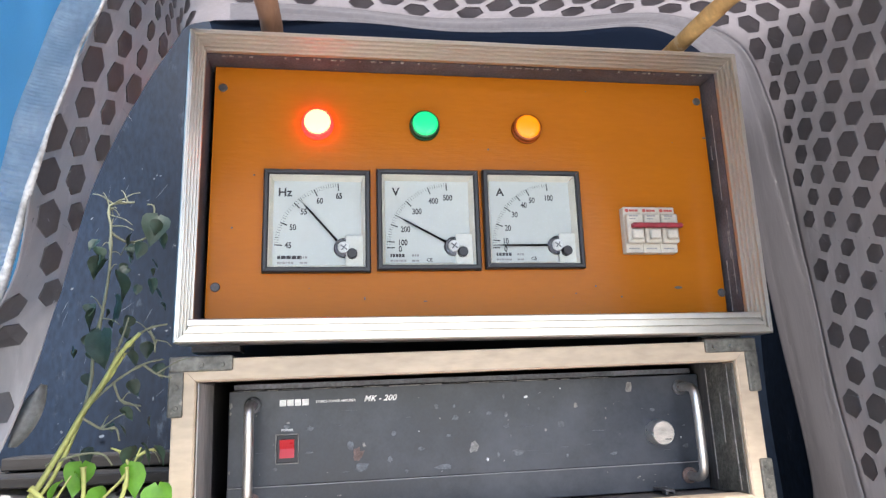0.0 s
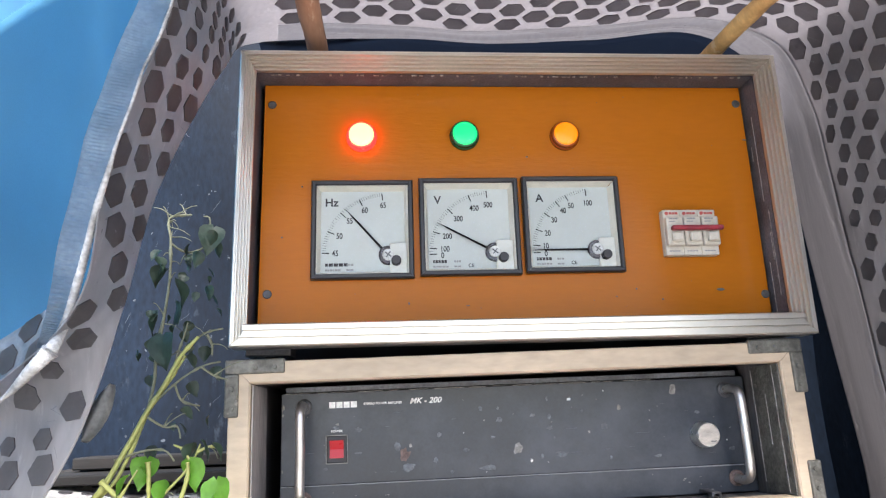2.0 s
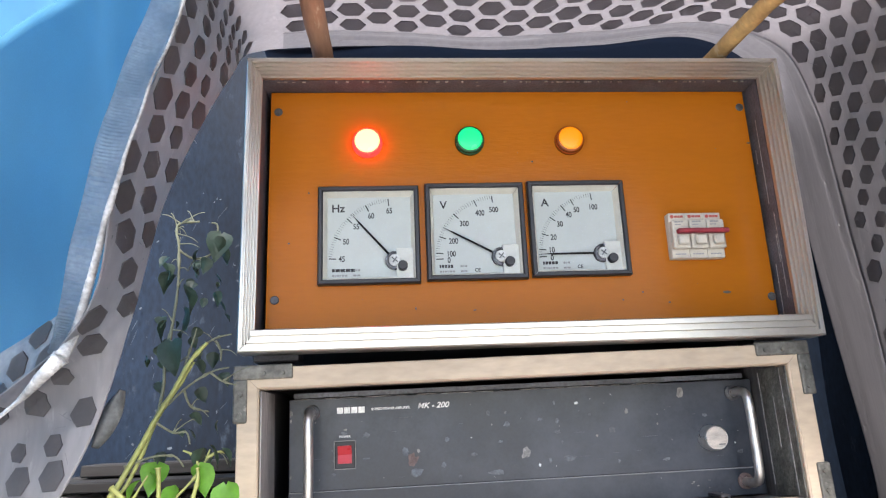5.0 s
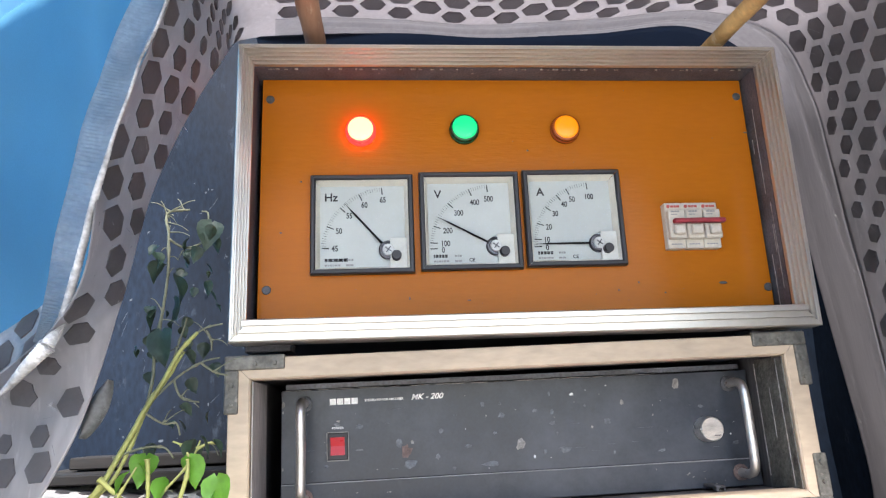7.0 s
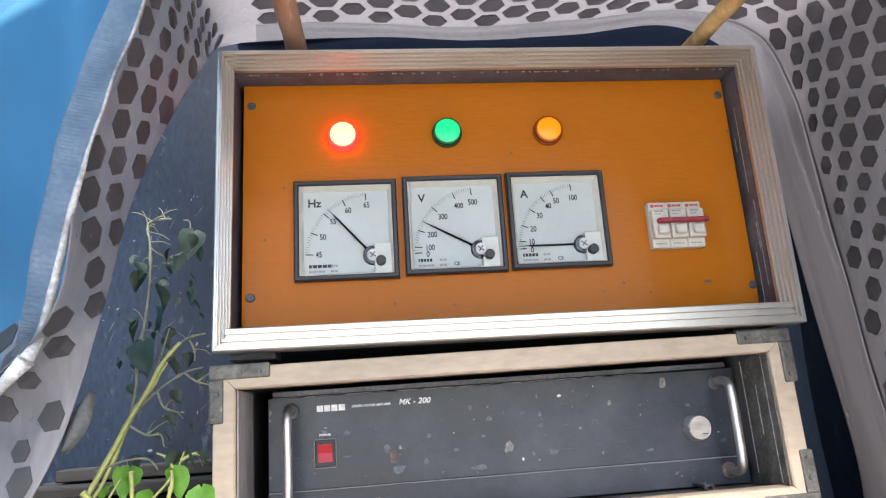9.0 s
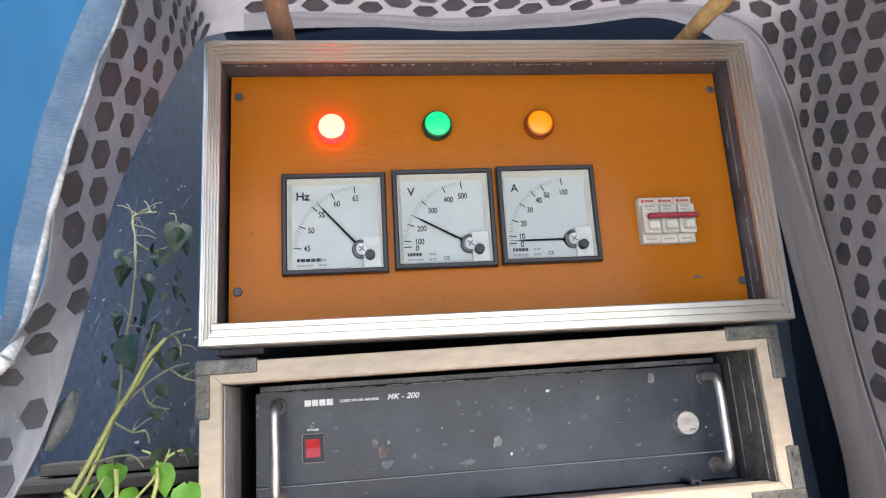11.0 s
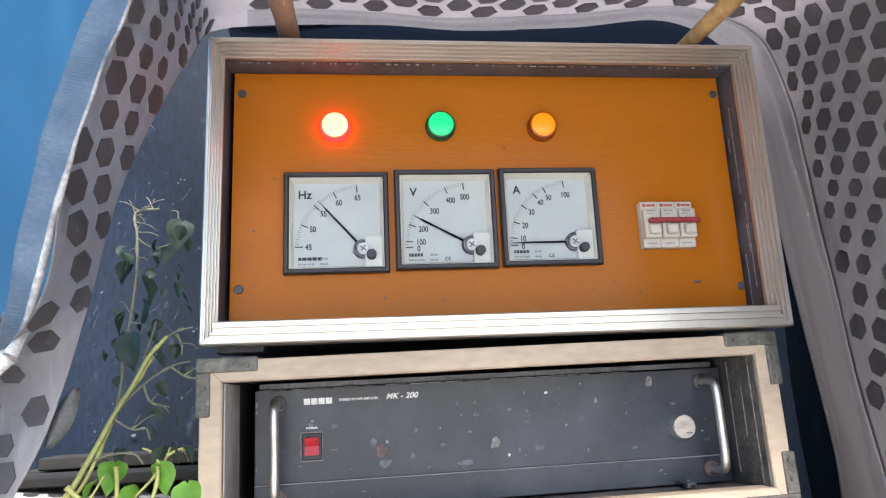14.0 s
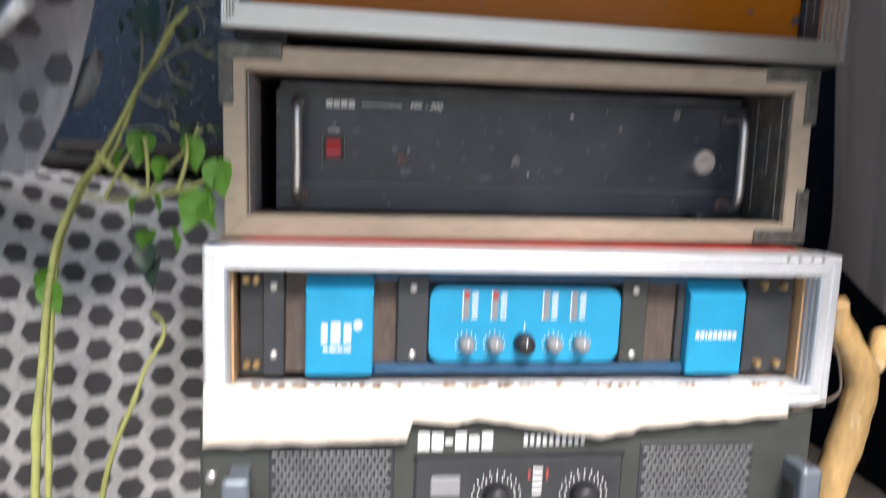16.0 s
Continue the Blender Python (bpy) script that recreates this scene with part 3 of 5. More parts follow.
hem(hem_pts, 0.0020, "crumpled pale hem")
# the loose gathered strip outside that hem
bm = bmesh.new()
rows = []
for i, p in enumerate(hem_pts):
    u = i / (len(hem_pts) - 1)
    wide = (0.007 + 0.012 * min(1, u * 2.2)) * (1 + 0.18 * noise.noise(p * 22))
    k = i * 1.2 + 4.0 * noise.noise(p * 40)
    row = []
    for j in range(7):
        w = j / 6
        ruck = 0.0009 * max(0.0, 1.25 - u * 1.5) * math.sin(k + 1.3 * noise.noise(Vector((i * 0.05, w * 4, 0)))) * (0.35 + w * 0.65) + 0.004 * noise.noise(Vector((u * 14, w * 1.5, 3))) * w
        row.append(bm.verts.new(p + Vector((-wide * w + 0.4 * ruck, 0.006 * w - 0.010 * w * w - ruck, 0.002 * w))))
    rows.append(row)
for a, b in zip(rows, rows[1:]):
    for j in range(6):
        bm.faces.new((a[j], b[j], b[j + 1], a[j + 1]))
bmesh.ops.solidify(bm, geom=bm.faces[:], thickness=0.0006)
smooth(part("gathered_strip", bm, GATHER, hood, "gathered translucent bluish strip"))
hem(curve_through([(-0.333, -0.175, 0.552), (-0.344, -0.172, 0.542), (-0.382, -0.139, 0.521), (-0.432, -0.114, 0.498), (-0.507, -0.072, 0.478)], 160), 0.0026, "crumpled pale hem")

# the sheet folded back behind the lower hem
flap_plain = loft(([(-0.347, -0.14, 0.595), (-0.367, -0.126, 0.583), (-0.419, -0.107, 0.557), (-0.507, -0.07, 0.52)], [(-0.341, -0.16, 0.557), (-0.349, -0.155, 0.548), (-0.388, -0.126, 0.523), (-0.507, -0.065, 0.48)]), 30)
smooth(part("folded_flap", sheet_mesh(flap_plain, 30, 12, (0, -0.6, 0.6)), GATHER, hood, "bluish folded-back flap"))
hexagons(flap_plain, 0.0, 1.0, 0.0, 1.0, (0, -0.6, 0.6), hood, 0.0300, 0.0120)

# a loose curled tab at the flap's inner edge
bm = bmesh.new()
rows = []
for i in range(13):
    u = i / 12
    a = Vector((-0.324, -0.136, 0.495)).lerp(Vector((-0.311, -0.130, 0.533)), u)
    half = 0.0066 * math.sin(math.pi * (0.06 + 0.90 * u)) ** 0.7
    rows.append([bm.verts.new(a + Vector((k * half, 0.006 * k * k - 0.004, -0.4 * k * half))) for k in (-1, -0.5, 0, 0.5, 1)])
for p, q in zip(rows, rows[1:]):
    for k in range(4):
        bm.faces.new((p[k], p[k + 1], q[k + 1], q[k]))
bmesh.ops.solidify(bm, geom=bm.faces[:], thickness=0.001)
smooth(part("curled_tab", bm, TAB, hood))

def flecks(at_point, count, seed, long_share, sizes):
    """Pale scuffs and scratches lying on a sheet: small ragged slivers. at_point gives a place, two directions in the sheet and its lift."""
    rnd = random.Random(seed)
    bm = bmesh.new()
    for _ in range(count):
        p, a, b, lift = at_point(rnd)
        if rnd.random() < long_share:
            half, thin, turn = rnd.uniform(0.004, 0.016), rnd.uniform(0.00015, 0.0004), rnd.gauss(1.3, 0.35)
        else:
            half, thin, turn = rnd.uniform(*sizes), rnd.uniform(0.3, 0.7), rnd.uniform(0, math.pi)
            thin *= half
        d, q = a * math.cos(turn) + b * math.sin(turn), b * math.cos(turn) - a * math.sin(turn)
        ring = []
        for k in range(7):
            t = 2 * math.pi * k / 7
            r = rnd.uniform(0.55, 1.1)
            ring.append(bm.verts.new(p + lift + d * (half * r * math.cos(t)) + q * (thin * r * math.sin(t))))
        bm.faces.new(ring)
    return bm


FLECK = mat("pale_scuff_mark", (0.30, 0.30, 0.31), 0.7, 0, 0.4, 120, 500, 0)
FLECK_DIM = mat("dim_scuff_mark", (0.042, 0.052, 0.066), 0.7, 0, 0.5, 60, 500, 0)


def on_hood(lo, hi):
    def pick(rnd):
        s, w = rnd.uniform(lo, hi), rnd.uniform(0.03, 0.95)
        p = hood_at(s, w)
        return p, (hood_at(s + 0.004, w) - p).normalized(), (hood_at(s, w + 0.01) - p).normalized(), 0.0016 * facing(hood_at, s, w, (0, -0.6, 0.6))
    return pick


def on_back(rnd):
    x, z = rnd.uniform(-0.52, -0.30), rnd.uniform(0.42, 0.86)
    return Vector((x, 0.357 + 0.02 * noise.noise(Vector((x * 4, z * 3, 2))) - 0.004, z)), Vector((1, 0, 0)), Vector((0, 0, 1)), Vector((0, 0, 0))


tagged(part("scuff_marks", flecks(on_hood(0.62, 0.97), 150, 31, 0.35, (0.0006, 0.0024)), FLECK, hood, "pale scuffs on the plastic"), kind="stuff")
tagged(part("scuff_marks", flecks(on_hood(0.04, 0.60), 90, 32, 0.3, (0.0005, 0.0020)), FLECK, hood, "pale scuffs on the plastic"), kind="stuff")
tagged(part("scuff_marks", flecks(on_back, 110, 33, 0.6, (0.0008, 0.0038)), FLECK_DIM, back_wall, "pale scuffs on the navy sheet"), kind="stuff")

# ---- lower hexagon sheet beside the stack ----
low_top = [(-0.262, 0.16, 0.452), (-0.35, 0.15, 0.452), (-0.44, 0.06, 0.455), (-0.60, -0.10, 0.46)]
low_ridge = [(-0.262, 0.045, 0.440), (-0.35, 0.035, 0.438), (-0.43, -0.03, 0.44), (-0.58, -0.18, 0.45)]
low_mid = [(-0.262, 0.010, 0.36), (-0.35, -0.01, 0.36), (-0.43, -0.075, 0.36), (-0.57, -0.22, 0.36)]
low_lower = [(-0.262, 0.0, 0.23), (-0.35, -0.025, 0.23), (-0.43, -0.095, 0.23), (-0.57, -0.24, 0.23)]
low_foot = [(-0.262, -0.01, GROUND), (-0.35, -0.04, GROUND), (-0.43, -0.11, GROUND), (-0.57, -0.26, GROUND)]
low_plain = loft((low_top, low_ridge, low_mid, low_lower, low_foot), 60)


def low_at(s, w):
    """The lower sheet with slack folds."""
    p = low_plain(s, w)
    return p + Vector((0.0, 1.0, 0.0)) * 0.016 * noise.noise(Vector((p.x * 8, 1.0, p.z * 6))) * min(1.0, (1 - w) * 6)


apron = thing("plastic_sheet", (-0.40, -0.06, GROUND), "grey plastic sheet with dark hexagons, hanging to the ground", "plastic sheet")
bm = sheet_mesh(low_at, 60, 60, (0, -0.6, 0.6))
smooth(part("sheet", bm, SHEET_LIT, apron))
hexagons(low_at, 0.0, 1.0, 0.05, 0.985, (0, -0.6, 0.6), apron, 0.0275, 0.0110)

# Boards spread over the pale ledge, their near-black colour standing for shade.
bm = box(-0.455, -0.255, 0.046, 0.112, 0.4535, 0.4625, 0.0012)
box(-0.450, -0.255, 0.114, 0.165, 0.4540, 0.4640, 0.0012, bm)
box(-0.430, -0.258, 0.095, 0.140, 0.4645, 0.4760, 0.0012, bm)
solo("weathered_board", bm, mat("shade_dark_board", (0.014, 0.012, 0.011), 0.85, 0, 0.5, 20, 200, 0.5, (0.045, 0.04, 0.038), 0.6, 50, (0.2, 1, 1)), "weathered boards on the sheet's ledge, darkened for the shade there", "board")

# ---- sticks under the hood, forked branch, cable ----
def stick(name, knots, r, material, label, n=24):
    pts = [p + Vector((0.003 * noise.noise(p * 14), 0.003 * noise.noise(p * 14 + Vector((5, 0, 0))), 0.002 * noise.noise(p * 14 + Vector((0, 5, 0))))) for p in curve_through(knots, n)]
    return smooth(solo(name, tube(pts, [r * (1 + 0.12 * noise.noise(p * 25)) for p in pts], 10, None, 0.15), material, label, "stick"))


stick("wooden_stick", ((-0.1865, 0.36, 0.872), (-0.187, 0.0, 0.868), (-0.1855, -0.22, 0.878)), 0.0105, STICK, "rough brown wooden stick holding up the plastic hood")
stick("wooden_stick", ((0.199, 0.36, 0.866), (0.2265, -0.01, 0.869), (0.2335, -0.08, 0.871), (0.248, -0.22, 0.876)), 0.0085, STICK_PALE, "peeled pale wooden stick holding up the plastic hood")
branch = thing("forked_branch", (0.262, -0.07, GROUND), "yellow-brown peeled forked branch leaning beside the cases", "branch")
main = curve_through(((0.262, -0.075, 0.366), (0.272, -0.07, 0.340), (0.297, -0.07, 0.298), (0.292, -0.07, 0.25), (0.272, -0.075, 0.18), (0.262, -0.08, GROUND)), 30)
smooth(part("limb", tube(main, [0.0085 + 0.0055 * min(1, i / 12) + 0.0015 * noise.noise(p * 30) for i, p in enumerate(main)], 10, None, 0.2), STICK_PALE, branch))
fork = curve_through(((0.297, -0.07, 0.300), (0.322, -0.055, 0.308), (0.346, -0.03, 0.325)), 10)
smooth(part("fork", tube(fork, 0.009, 10, None, 0.2), STICK_PALE, branch))
smooth(solo("thin_cable", tube(curve_through(((0.2565, -0.02, 0.345), (0.262, -0.07, 0.335), (0.266, -0.085, 0.300), (0.258, -0.088, 0.285), (0.22, -0.09, 0.2745)), 40), 0.0012, 6), CABLE, "thin brown cable looped beside the blue amplifier case", "cable"))


# ---- top case with its aluminium frame ----
def ribbed(y0, lip, ribs, deep):
    """Outline of an aluminium edge profile: a grooved front lip and a ribbed inner face."""
    pr = [(0, y0 + deep), (0, y0 + 0.003), (0.0015, y0 + 0.0006), (0.003, y0), (lip * 0.42, y0), (lip * 0.47, y0 + 0.0012), (lip * 0.55, y0 + 0.0012), (lip * 0.60, y0), (lip - 0.0015, y0), (lip, y0 + 0.002)]
    step = (deep - 0.004) / ribs
    for i in range(ribs):
        y = y0 + 0.003 + i * step
        pr += [(lip - 0.0004, y), (lip, y + step * 0.15), (lip, y + step * 0.45), (lip - 0.0004, y + step * 0.58), (lip - 0.0026, y + step * 0.64), (lip - 0.0026, y + step * 0.94)]
    pr += [(lip - 0.0026, y0 + deep)]
    return pr


def stepped(y0, ribs):
    """Outline of an aluminium edge profile whose inner face steps back in grooved ribs."""
    pr = [(0, y0 + 0.027), (0, y0 + 0.002), (0.0012, y0), (0.0030, y0)]
    for i in range(ribs):
        a, y = 0.0032 + 0.0015 * i, y0 + 0.0004 + 0.0048 * i
        pr += [(a, y), (a + 0.0013, y), (a + 0.0015, y + 0.0003), (a + 0.0015, y + 0.0030), (a + 0.0002, y + 0.0032), (a + 0.0002, y + 0.0046)]
    return pr + [(0.0092, y0 + 0.027)]


def frame_of(parent, x0, x1, z0, z1, prof, material, label=""):
    for side in ("top", "bottom", "left", "right"):
        part("frame_rail", rail(side, x0, x1, z0, z1, prof), material, parent, label)


case1 = thing("control_case", (0.0045, 0.1, 0.5605), "black flight case with ribbed aluminium edges, open to the front", "flight case")
for side in ("top", "left", "right"):
    part("frame_rail", rail(side, -0.2515, 0.2605, 0.5650, 0.838, stepped(-0.052, 5)), ALU, case1)
y1 = -0.052
grooved = [(0, y1 + 0.027), (0, y1 + 0.002), (0.0012, y1), (0.0050, y1), (0.0053, y1 + 0.0036), (0.0076, y1 + 0.0036), (0.0079, y1), (0.0110, y1), (0.0113, y1 + 0.0036), (0.0136, y1 + 0.0036), (0.0139, y1), (0.0180, y1), (0.0190, y1 + 0.001), (0.0190, y1 + 0.027)]
part("frame_rail", rail("bottom", -0.2515, 0.2605, 0.5650, 0.838, grooved, None, 0.0107), ALU, case1)
part("body", shell(-0.2505, 0.2595, -0.0235, 0.28, 0.5685, 0.837, 0.008), BLACK_LINER, case1, "black scuffed case body")
for x in (-0.235, -0.215, 0.215, 0.228, 0.245):
    part("rivet", lathe(x, 0.5678, [(-0.040, 0.0032), (-0.0418, 0.0024)], 10), SILVER, case1)
for x in (-0.225, 0.232):
    for y in (0.0, 0.24):
        part("foot", box(x - 0.02, x + 0.02, y - 0.015, y + 0.015, 0.5605, 0.5690, 0.001), BLACK_LINER, case1, "black rubber foot")
rnd = random.Random(3)
bm = None
for i in range(60):
    x = rnd.uniform(-0.235, 0.245)
    bm = box(x, x + rnd.uniform(0.001, 0.004), -0.0245, -0.0235, 0.8262, 0.8262 + rnd.uniform(0.0006, 0.0016), 0, bm)
for x, y, z0, z1 in ((0.2512, -0.0120, 0.700, 0.790), (0.2512, -0.0065, 0.590, 0.640), (0.2512, -0.0150, 0.640, 0.668), (0.2512, -0.0040, 0.745, 0.760), (0.2512, -0.0175, 0.605, 0.690)):
    part("scratch", box(x - 0.0003, x + 0.0006, y, y + 0.0006, z0, z1, 0), SCUFF, case1, "pale scratch in the black liner")
tagged(part("chipped_edge", bm, SCUFF, case1, "pale chips along the black liner"), kind="stuff")

def pierced(xs, zs, y0, y1, holes):
    """A plate cut along xs and zs, with the cells named in holes left open."""
    bm = bmesh.new()
    v = {(i, k): bm.verts.new((x, y0, z)) for i, x in enumerate(xs) for k, z in enumerate(zs)}
    for i in range(len(xs) - 1):
        for k in range(len(zs) - 1):
            if (i, k) not in holes:
                bm.faces.new((v[i, k], v[i + 1, k], v[i + 1, k + 1], v[i, k + 1]))
    got = bmesh.ops.extrude_face_region(bm, geom=bm.faces[:])
    bmesh.ops.translate(bm, verts=[g for g in got["geom"] if isinstance(g, bmesh.types.BMVert)], vec=(0, y1 - y0, 0))
    bmesh.ops.recalc_face_normals(bm, faces=bm.faces)
    return bm


plate = part("panel", pierced((-0.2378, -0.1865, -0.0985, -0.0850, 0.0040, 0.0150, 0.1035, 0.2490), (0.5770, 0.6365, 0.7220, 0.8282), 0.0, 0.003, {(1, 1), (3, 1), (5, 1)}), ORANGE, case1, "glossy orange painted panel")
for x, z in ((-0.2305, 0.807), (0.2435, 0.810), (-0.230, 0.618), (0.2455, 0.6095)):
    part("screw", lathe(x, z, [(0.001, 0.0042), (-0.0006, 0.0042), (-0.0012, 0.0034)], 14), STEEL_DARK, plate)
for x, z, a, b in ((0.2013, 0.6149, 0.0045, 0.0015), (0.143, 0.6065, 0.0012, 0.0010), (0.098, 0.6100, 0.001, 0.0008), (0.118, 0.617, 0.0010, 0.0011), (-0.218, 0.672, 0.0012, 0.0010), (-0.200, 0.722, 0.001, 0.001), (0.2475, 0.770, 0.003, 0.0009), (0.02, 0.752, 0.0013, 0.0011), (-0.10, 0.607, 0.0008, 0.0016), (-0.045, 0.604, 0.002, 0.0006)):
    bm = bmesh.new()
    bmesh.ops.create_icosphere(bm, subdivisions=2, radius=1, matrix=Matrix.Translation((x, 0.0002, z)) @ Matrix.Diagonal((a, 0.0006, b, 1)))
    part("paint_chip", bm, STEEL_DARK, plate)
for i in range(16):
    x, z = rnd.uniform(-0.23, 0.24), rnd.choice((rnd.uniform(0.585, 0.625), rnd.uniform(0.735, 0.82)))
    bm = bmesh.new()
    bmesh.ops.create_icosphere(bm, subdivisions=1, radius=1, matrix=Matrix.Translation((x, 0.0002, z)) @ Matrix.Diagonal((rnd.uniform(0.0003, 0.0009), 0.0005, rnd.uniform(0.0003, 0.0007), 1)))
    part("paint_chip", bm, STEEL_DARK, plate)


# ---- three square dial meters ----
def meter(x0, z0, sign, marks, needle, brand_w, unit_dx=0.0):
    m = thing("panel_meter", (x0 + 0.048, 0.0, z0), sign[1], "meter", "row of dial meters")
    s = 0.096
    x1, z1 = x0 + s, z0 + s
    prof = [(0.0, 0.0005), (0.0, -0.0065), (0.0012, -0.008), (0.0038, -0.008), (0.0048, -0.0068), (0.0048, 0.0005)]
    for side in ("top", "bottom", "left", "right"):
        part("bezel_rail", rail(side, x0, x1, z0, z1, prof), METER_BLACK, m)
    inner_prof = [(0.0049, 0.004), (0.0049, -0.0056), (0.0054, -0.0056), (0.0084, 0.004)]
    for side in ("top", "bottom", "left", "right"):
        part("window_rim", rail(side, x0, x1, z0, z1, inner_prof), CREAM, m, "cream inner rim")
    dy = 0.0036
    part("dial", box(x0 + 0.0055, x1 - 0.0055, dy, dy + 0.0015, z0 + 0.0055, z1 - 0.0055, 0), DIAL, m, "pale grey dial with black scale")
    px, pz = x0 + 0.0718, z0 + 0.0238
    R = 0.0628

    def tick(ang, r0, r1, w, bm):
        a = radians(ang)
        d, q = Vector((math.cos(a), 0, math.sin(a))), Vector((-math.sin(a), 0, math.cos(a)))
        c = Vector((px, dy - 0.0002, pz))
        bm2 = bmesh.new()
        vs = [bm2.verts.new(c + d * r + q * k) for r, k in ((r0, -w), (r1, -w), (r1, w), (r0, w))]
        f = bm2.faces.new(vs)
        bmesh.ops.solidify(bm2, geom=[f], thickness=0.0002)
        return join(bm, bm2)
    bm = None
    for i, (ang, txt) in enumerate(marks):
        bm = tick(ang, R - 0.0075, R - 0.0005, 0.00055, bm)
    part("major_ticks", bm, INK, m)
    bm = None
    angs = [a for a, _ in marks]
    for a, b in zip(angs, angs[1:]):
        n = max(2, round(abs(a - b) / 2.2))
        for k in range(1, n):
            bm = tick(a + (b - a) * k / n, R - 0.0038, R, 0.00016, bm)
    part("minor_ticks", bm, INK, m)
    for ang, txt in marks:
        a = radians(ang)
        rr = R - 0.0128 - (0.0022 if len(txt) > 2 else 0)
        words("numeral", txt, 0.0056, px + rr * math.cos(a), dy - 0.0002, pz + rr * math.sin(a) - (0.0016 if txt in ("0",) else 0), INK, m, 0, 0.78, "CENTER")
    words("unit_letter", sign[0], 0.0080, x0 + 0.0150 + unit_dx, dy - 0.0002, z0 + 0.0765, INK, m)
    part("maker_mark", bars(x0 + 0.0125, x0 + 0.0125 + brand_w, dy, z0 + 0.0155, 0.0030, (2, 3, 3, 3, 3)), INK, m)
    part("fine_print", bars(x0 + 0.0125, x0 + 0.027, dy, z0 + 0.0105, 0.0017, (2, 1, 2, 1, 2, 2)), PRINT_GREY, m)
    part("fine_print", bars(x0 + 0.0325, x0 + 0.039, dy, z0 + 0.0155, 0.0020, (2, 1, 2)), PRINT_GREY, m)
    part("fine_print", bars(x0 + 0.0325, x0 + 0.039, dy, z0 + 0.0105, 0.0017, (2, 2)), PRINT_GREY, m)
    if sign[0] != "Hz":
        words("mark", "CE", 0.0034, x0 + 0.046, dy - 0.0002, z0 + 0.0112, INK, m)
    part("corner_cover", box(px + 0.0015, x1 - 0.0062, dy - 0.0045, dy, z0 + 0.0062, pz + 0.0115, 0.0006), COVER, m, "pale corner cover")
    a = radians(needle)
    d, q = Vector((math.cos(a), 0, math.sin(a))), Vector((-math.sin(a), 0, math.cos(a)))
    c = Vector((px, dy - 0.0030, pz))
    bm = bmesh.new()
    lo = [bm.verts.new(c + d * r + q * k) for r, k in ((0.004, -0.0011), (R - 0.012, -0.0009), (R - 0.0085, -0.0004), (R - 0.001, -0.0002), (R - 0.001, 0.0002), (R - 0.0085, 0.0004), (R - 0.012, 0.0009), (0.004, 0.0011))]
    f = bm.faces.new(lo)
    bmesh.ops.solidify(bm, geom=[f], thickness=0.0005)
    part("needle", bm, INK, m, "thin black needle")
    hub = lathe(px, pz, [(dy, 0.0090), (dy - 0.0035, 0.0090), (dy - 0.0042, 0.0082), (dy - 0.0042, 0.0060), (dy - 0.0036, 0.0058)], 28)
    part("hub", hub, STEEL_DARK, m)
    part("hub_plate", lathe(px, pz, [(dy - 0.0034, 0.0056), (dy - 0.0050, 0.0056), (dy - 0.0056, 0.0048)], 22), HUB_GREY, m, "silver pivot plate")
    bm = box(px - 0.0034, px + 0.0034, dy - 0.0062, dy - 0.0056, pz - 0.0005, pz + 0.0005, 0)
    box(px - 0.0005, px + 0.0005, dy - 0.0061, dy - 0.0055, pz - 0.0034, pz + 0.0034, 0, bm)
    bmesh.ops.rotate(bm, verts=bm.verts, cent=(px, 0, pz), matrix=Matrix.Rotation(radians(38), 3, "Y"))
    part("pivot_cross", bm, STEEL_DARK, m)
    part("adjuster", lathe(px + 0.0075, pz - 0.0065, [(dy - 0.004, 0.0046), (-0.0070, 0.0046), (-0.0078, 0.0040)], 22), METER_BLACK, m, "black zero adjuster")
    g = part("glass", box(x0 + 0.0048, x1 - 0.0048, -0.0066, -0.0058, z0 + 0.0048, z1 - 0.0048, 0), glass, m, "clear cover glass")
    g.visible_shadow = False
    return m


meter(-0.1905, 0.6300, ("Hz", "square dial meter reading hertz, needle near 55"), ((177, "45"), (157, "50"), (136.5, "55"), (116, "60"), (95, "65")), 131.5, 0.0215, -0.003)
meter(-0.0887, 0.6318, ("V", "square dial meter reading volts, needle between 200 and 300"), ((181, "0"), (175.5, "100"), (160, "200"), (135, "300"), (112, "400"), (95, "500")), 151.5, 0.0130)
meter(0.0115, 0.6330, ("A", "square dial meter reading amperes, needle at zero"), ((182, "0"), (175, "10"), (160, "20"), (142.5, "30"), (127, "40"), (116, "50"), (96, "100")), 180.0, 0.0145)


# ---- indicator lamps ----
def lamp(x, z, core, rim, label):
    m = thing("indicator_lamp", (x, 0.0, z - 0.0145), label, "lamp", "row of indicator lamps")
    smooth(part("collar", lathe(x, z, [(0.0, 0.0148), (-0.0030, 0.0148), (-0.0040, 0.0142), (-0.0044, 0.0137)]), rim, m))
    smooth(part("lens_rim", lathe(x, z, [(-0.0042, 0.0140), (-0.0074, 0.0140), (-0.0084, 0.0134), (-0.0087, 0.0126)]), rim, m))
    smooth(part("lens", lathe(x, z, [(-0.0080, 0.0122), (-0.0092, 0.0120), (-0.0099, 0.0104), (-0.0103, 0.007), (-0.0105, 0.002)]), core, m))
    return m


lamp(-0.1432, 0.7722, LAMP_RED, LAMP_RED_RIM, "brightly lit round red indicator lamp on the orange panel")
lamp(-0.0420, 0.7734, LAMP_GREEN, LAMP_GREEN_RIM, "lit round green indicator lamp on the orange panel")
lamp(0.0590, 0.7732, LAMP_AMBER, LAMP_AMBER_RIM, "dim round amber indicator lamp on the orange panel")

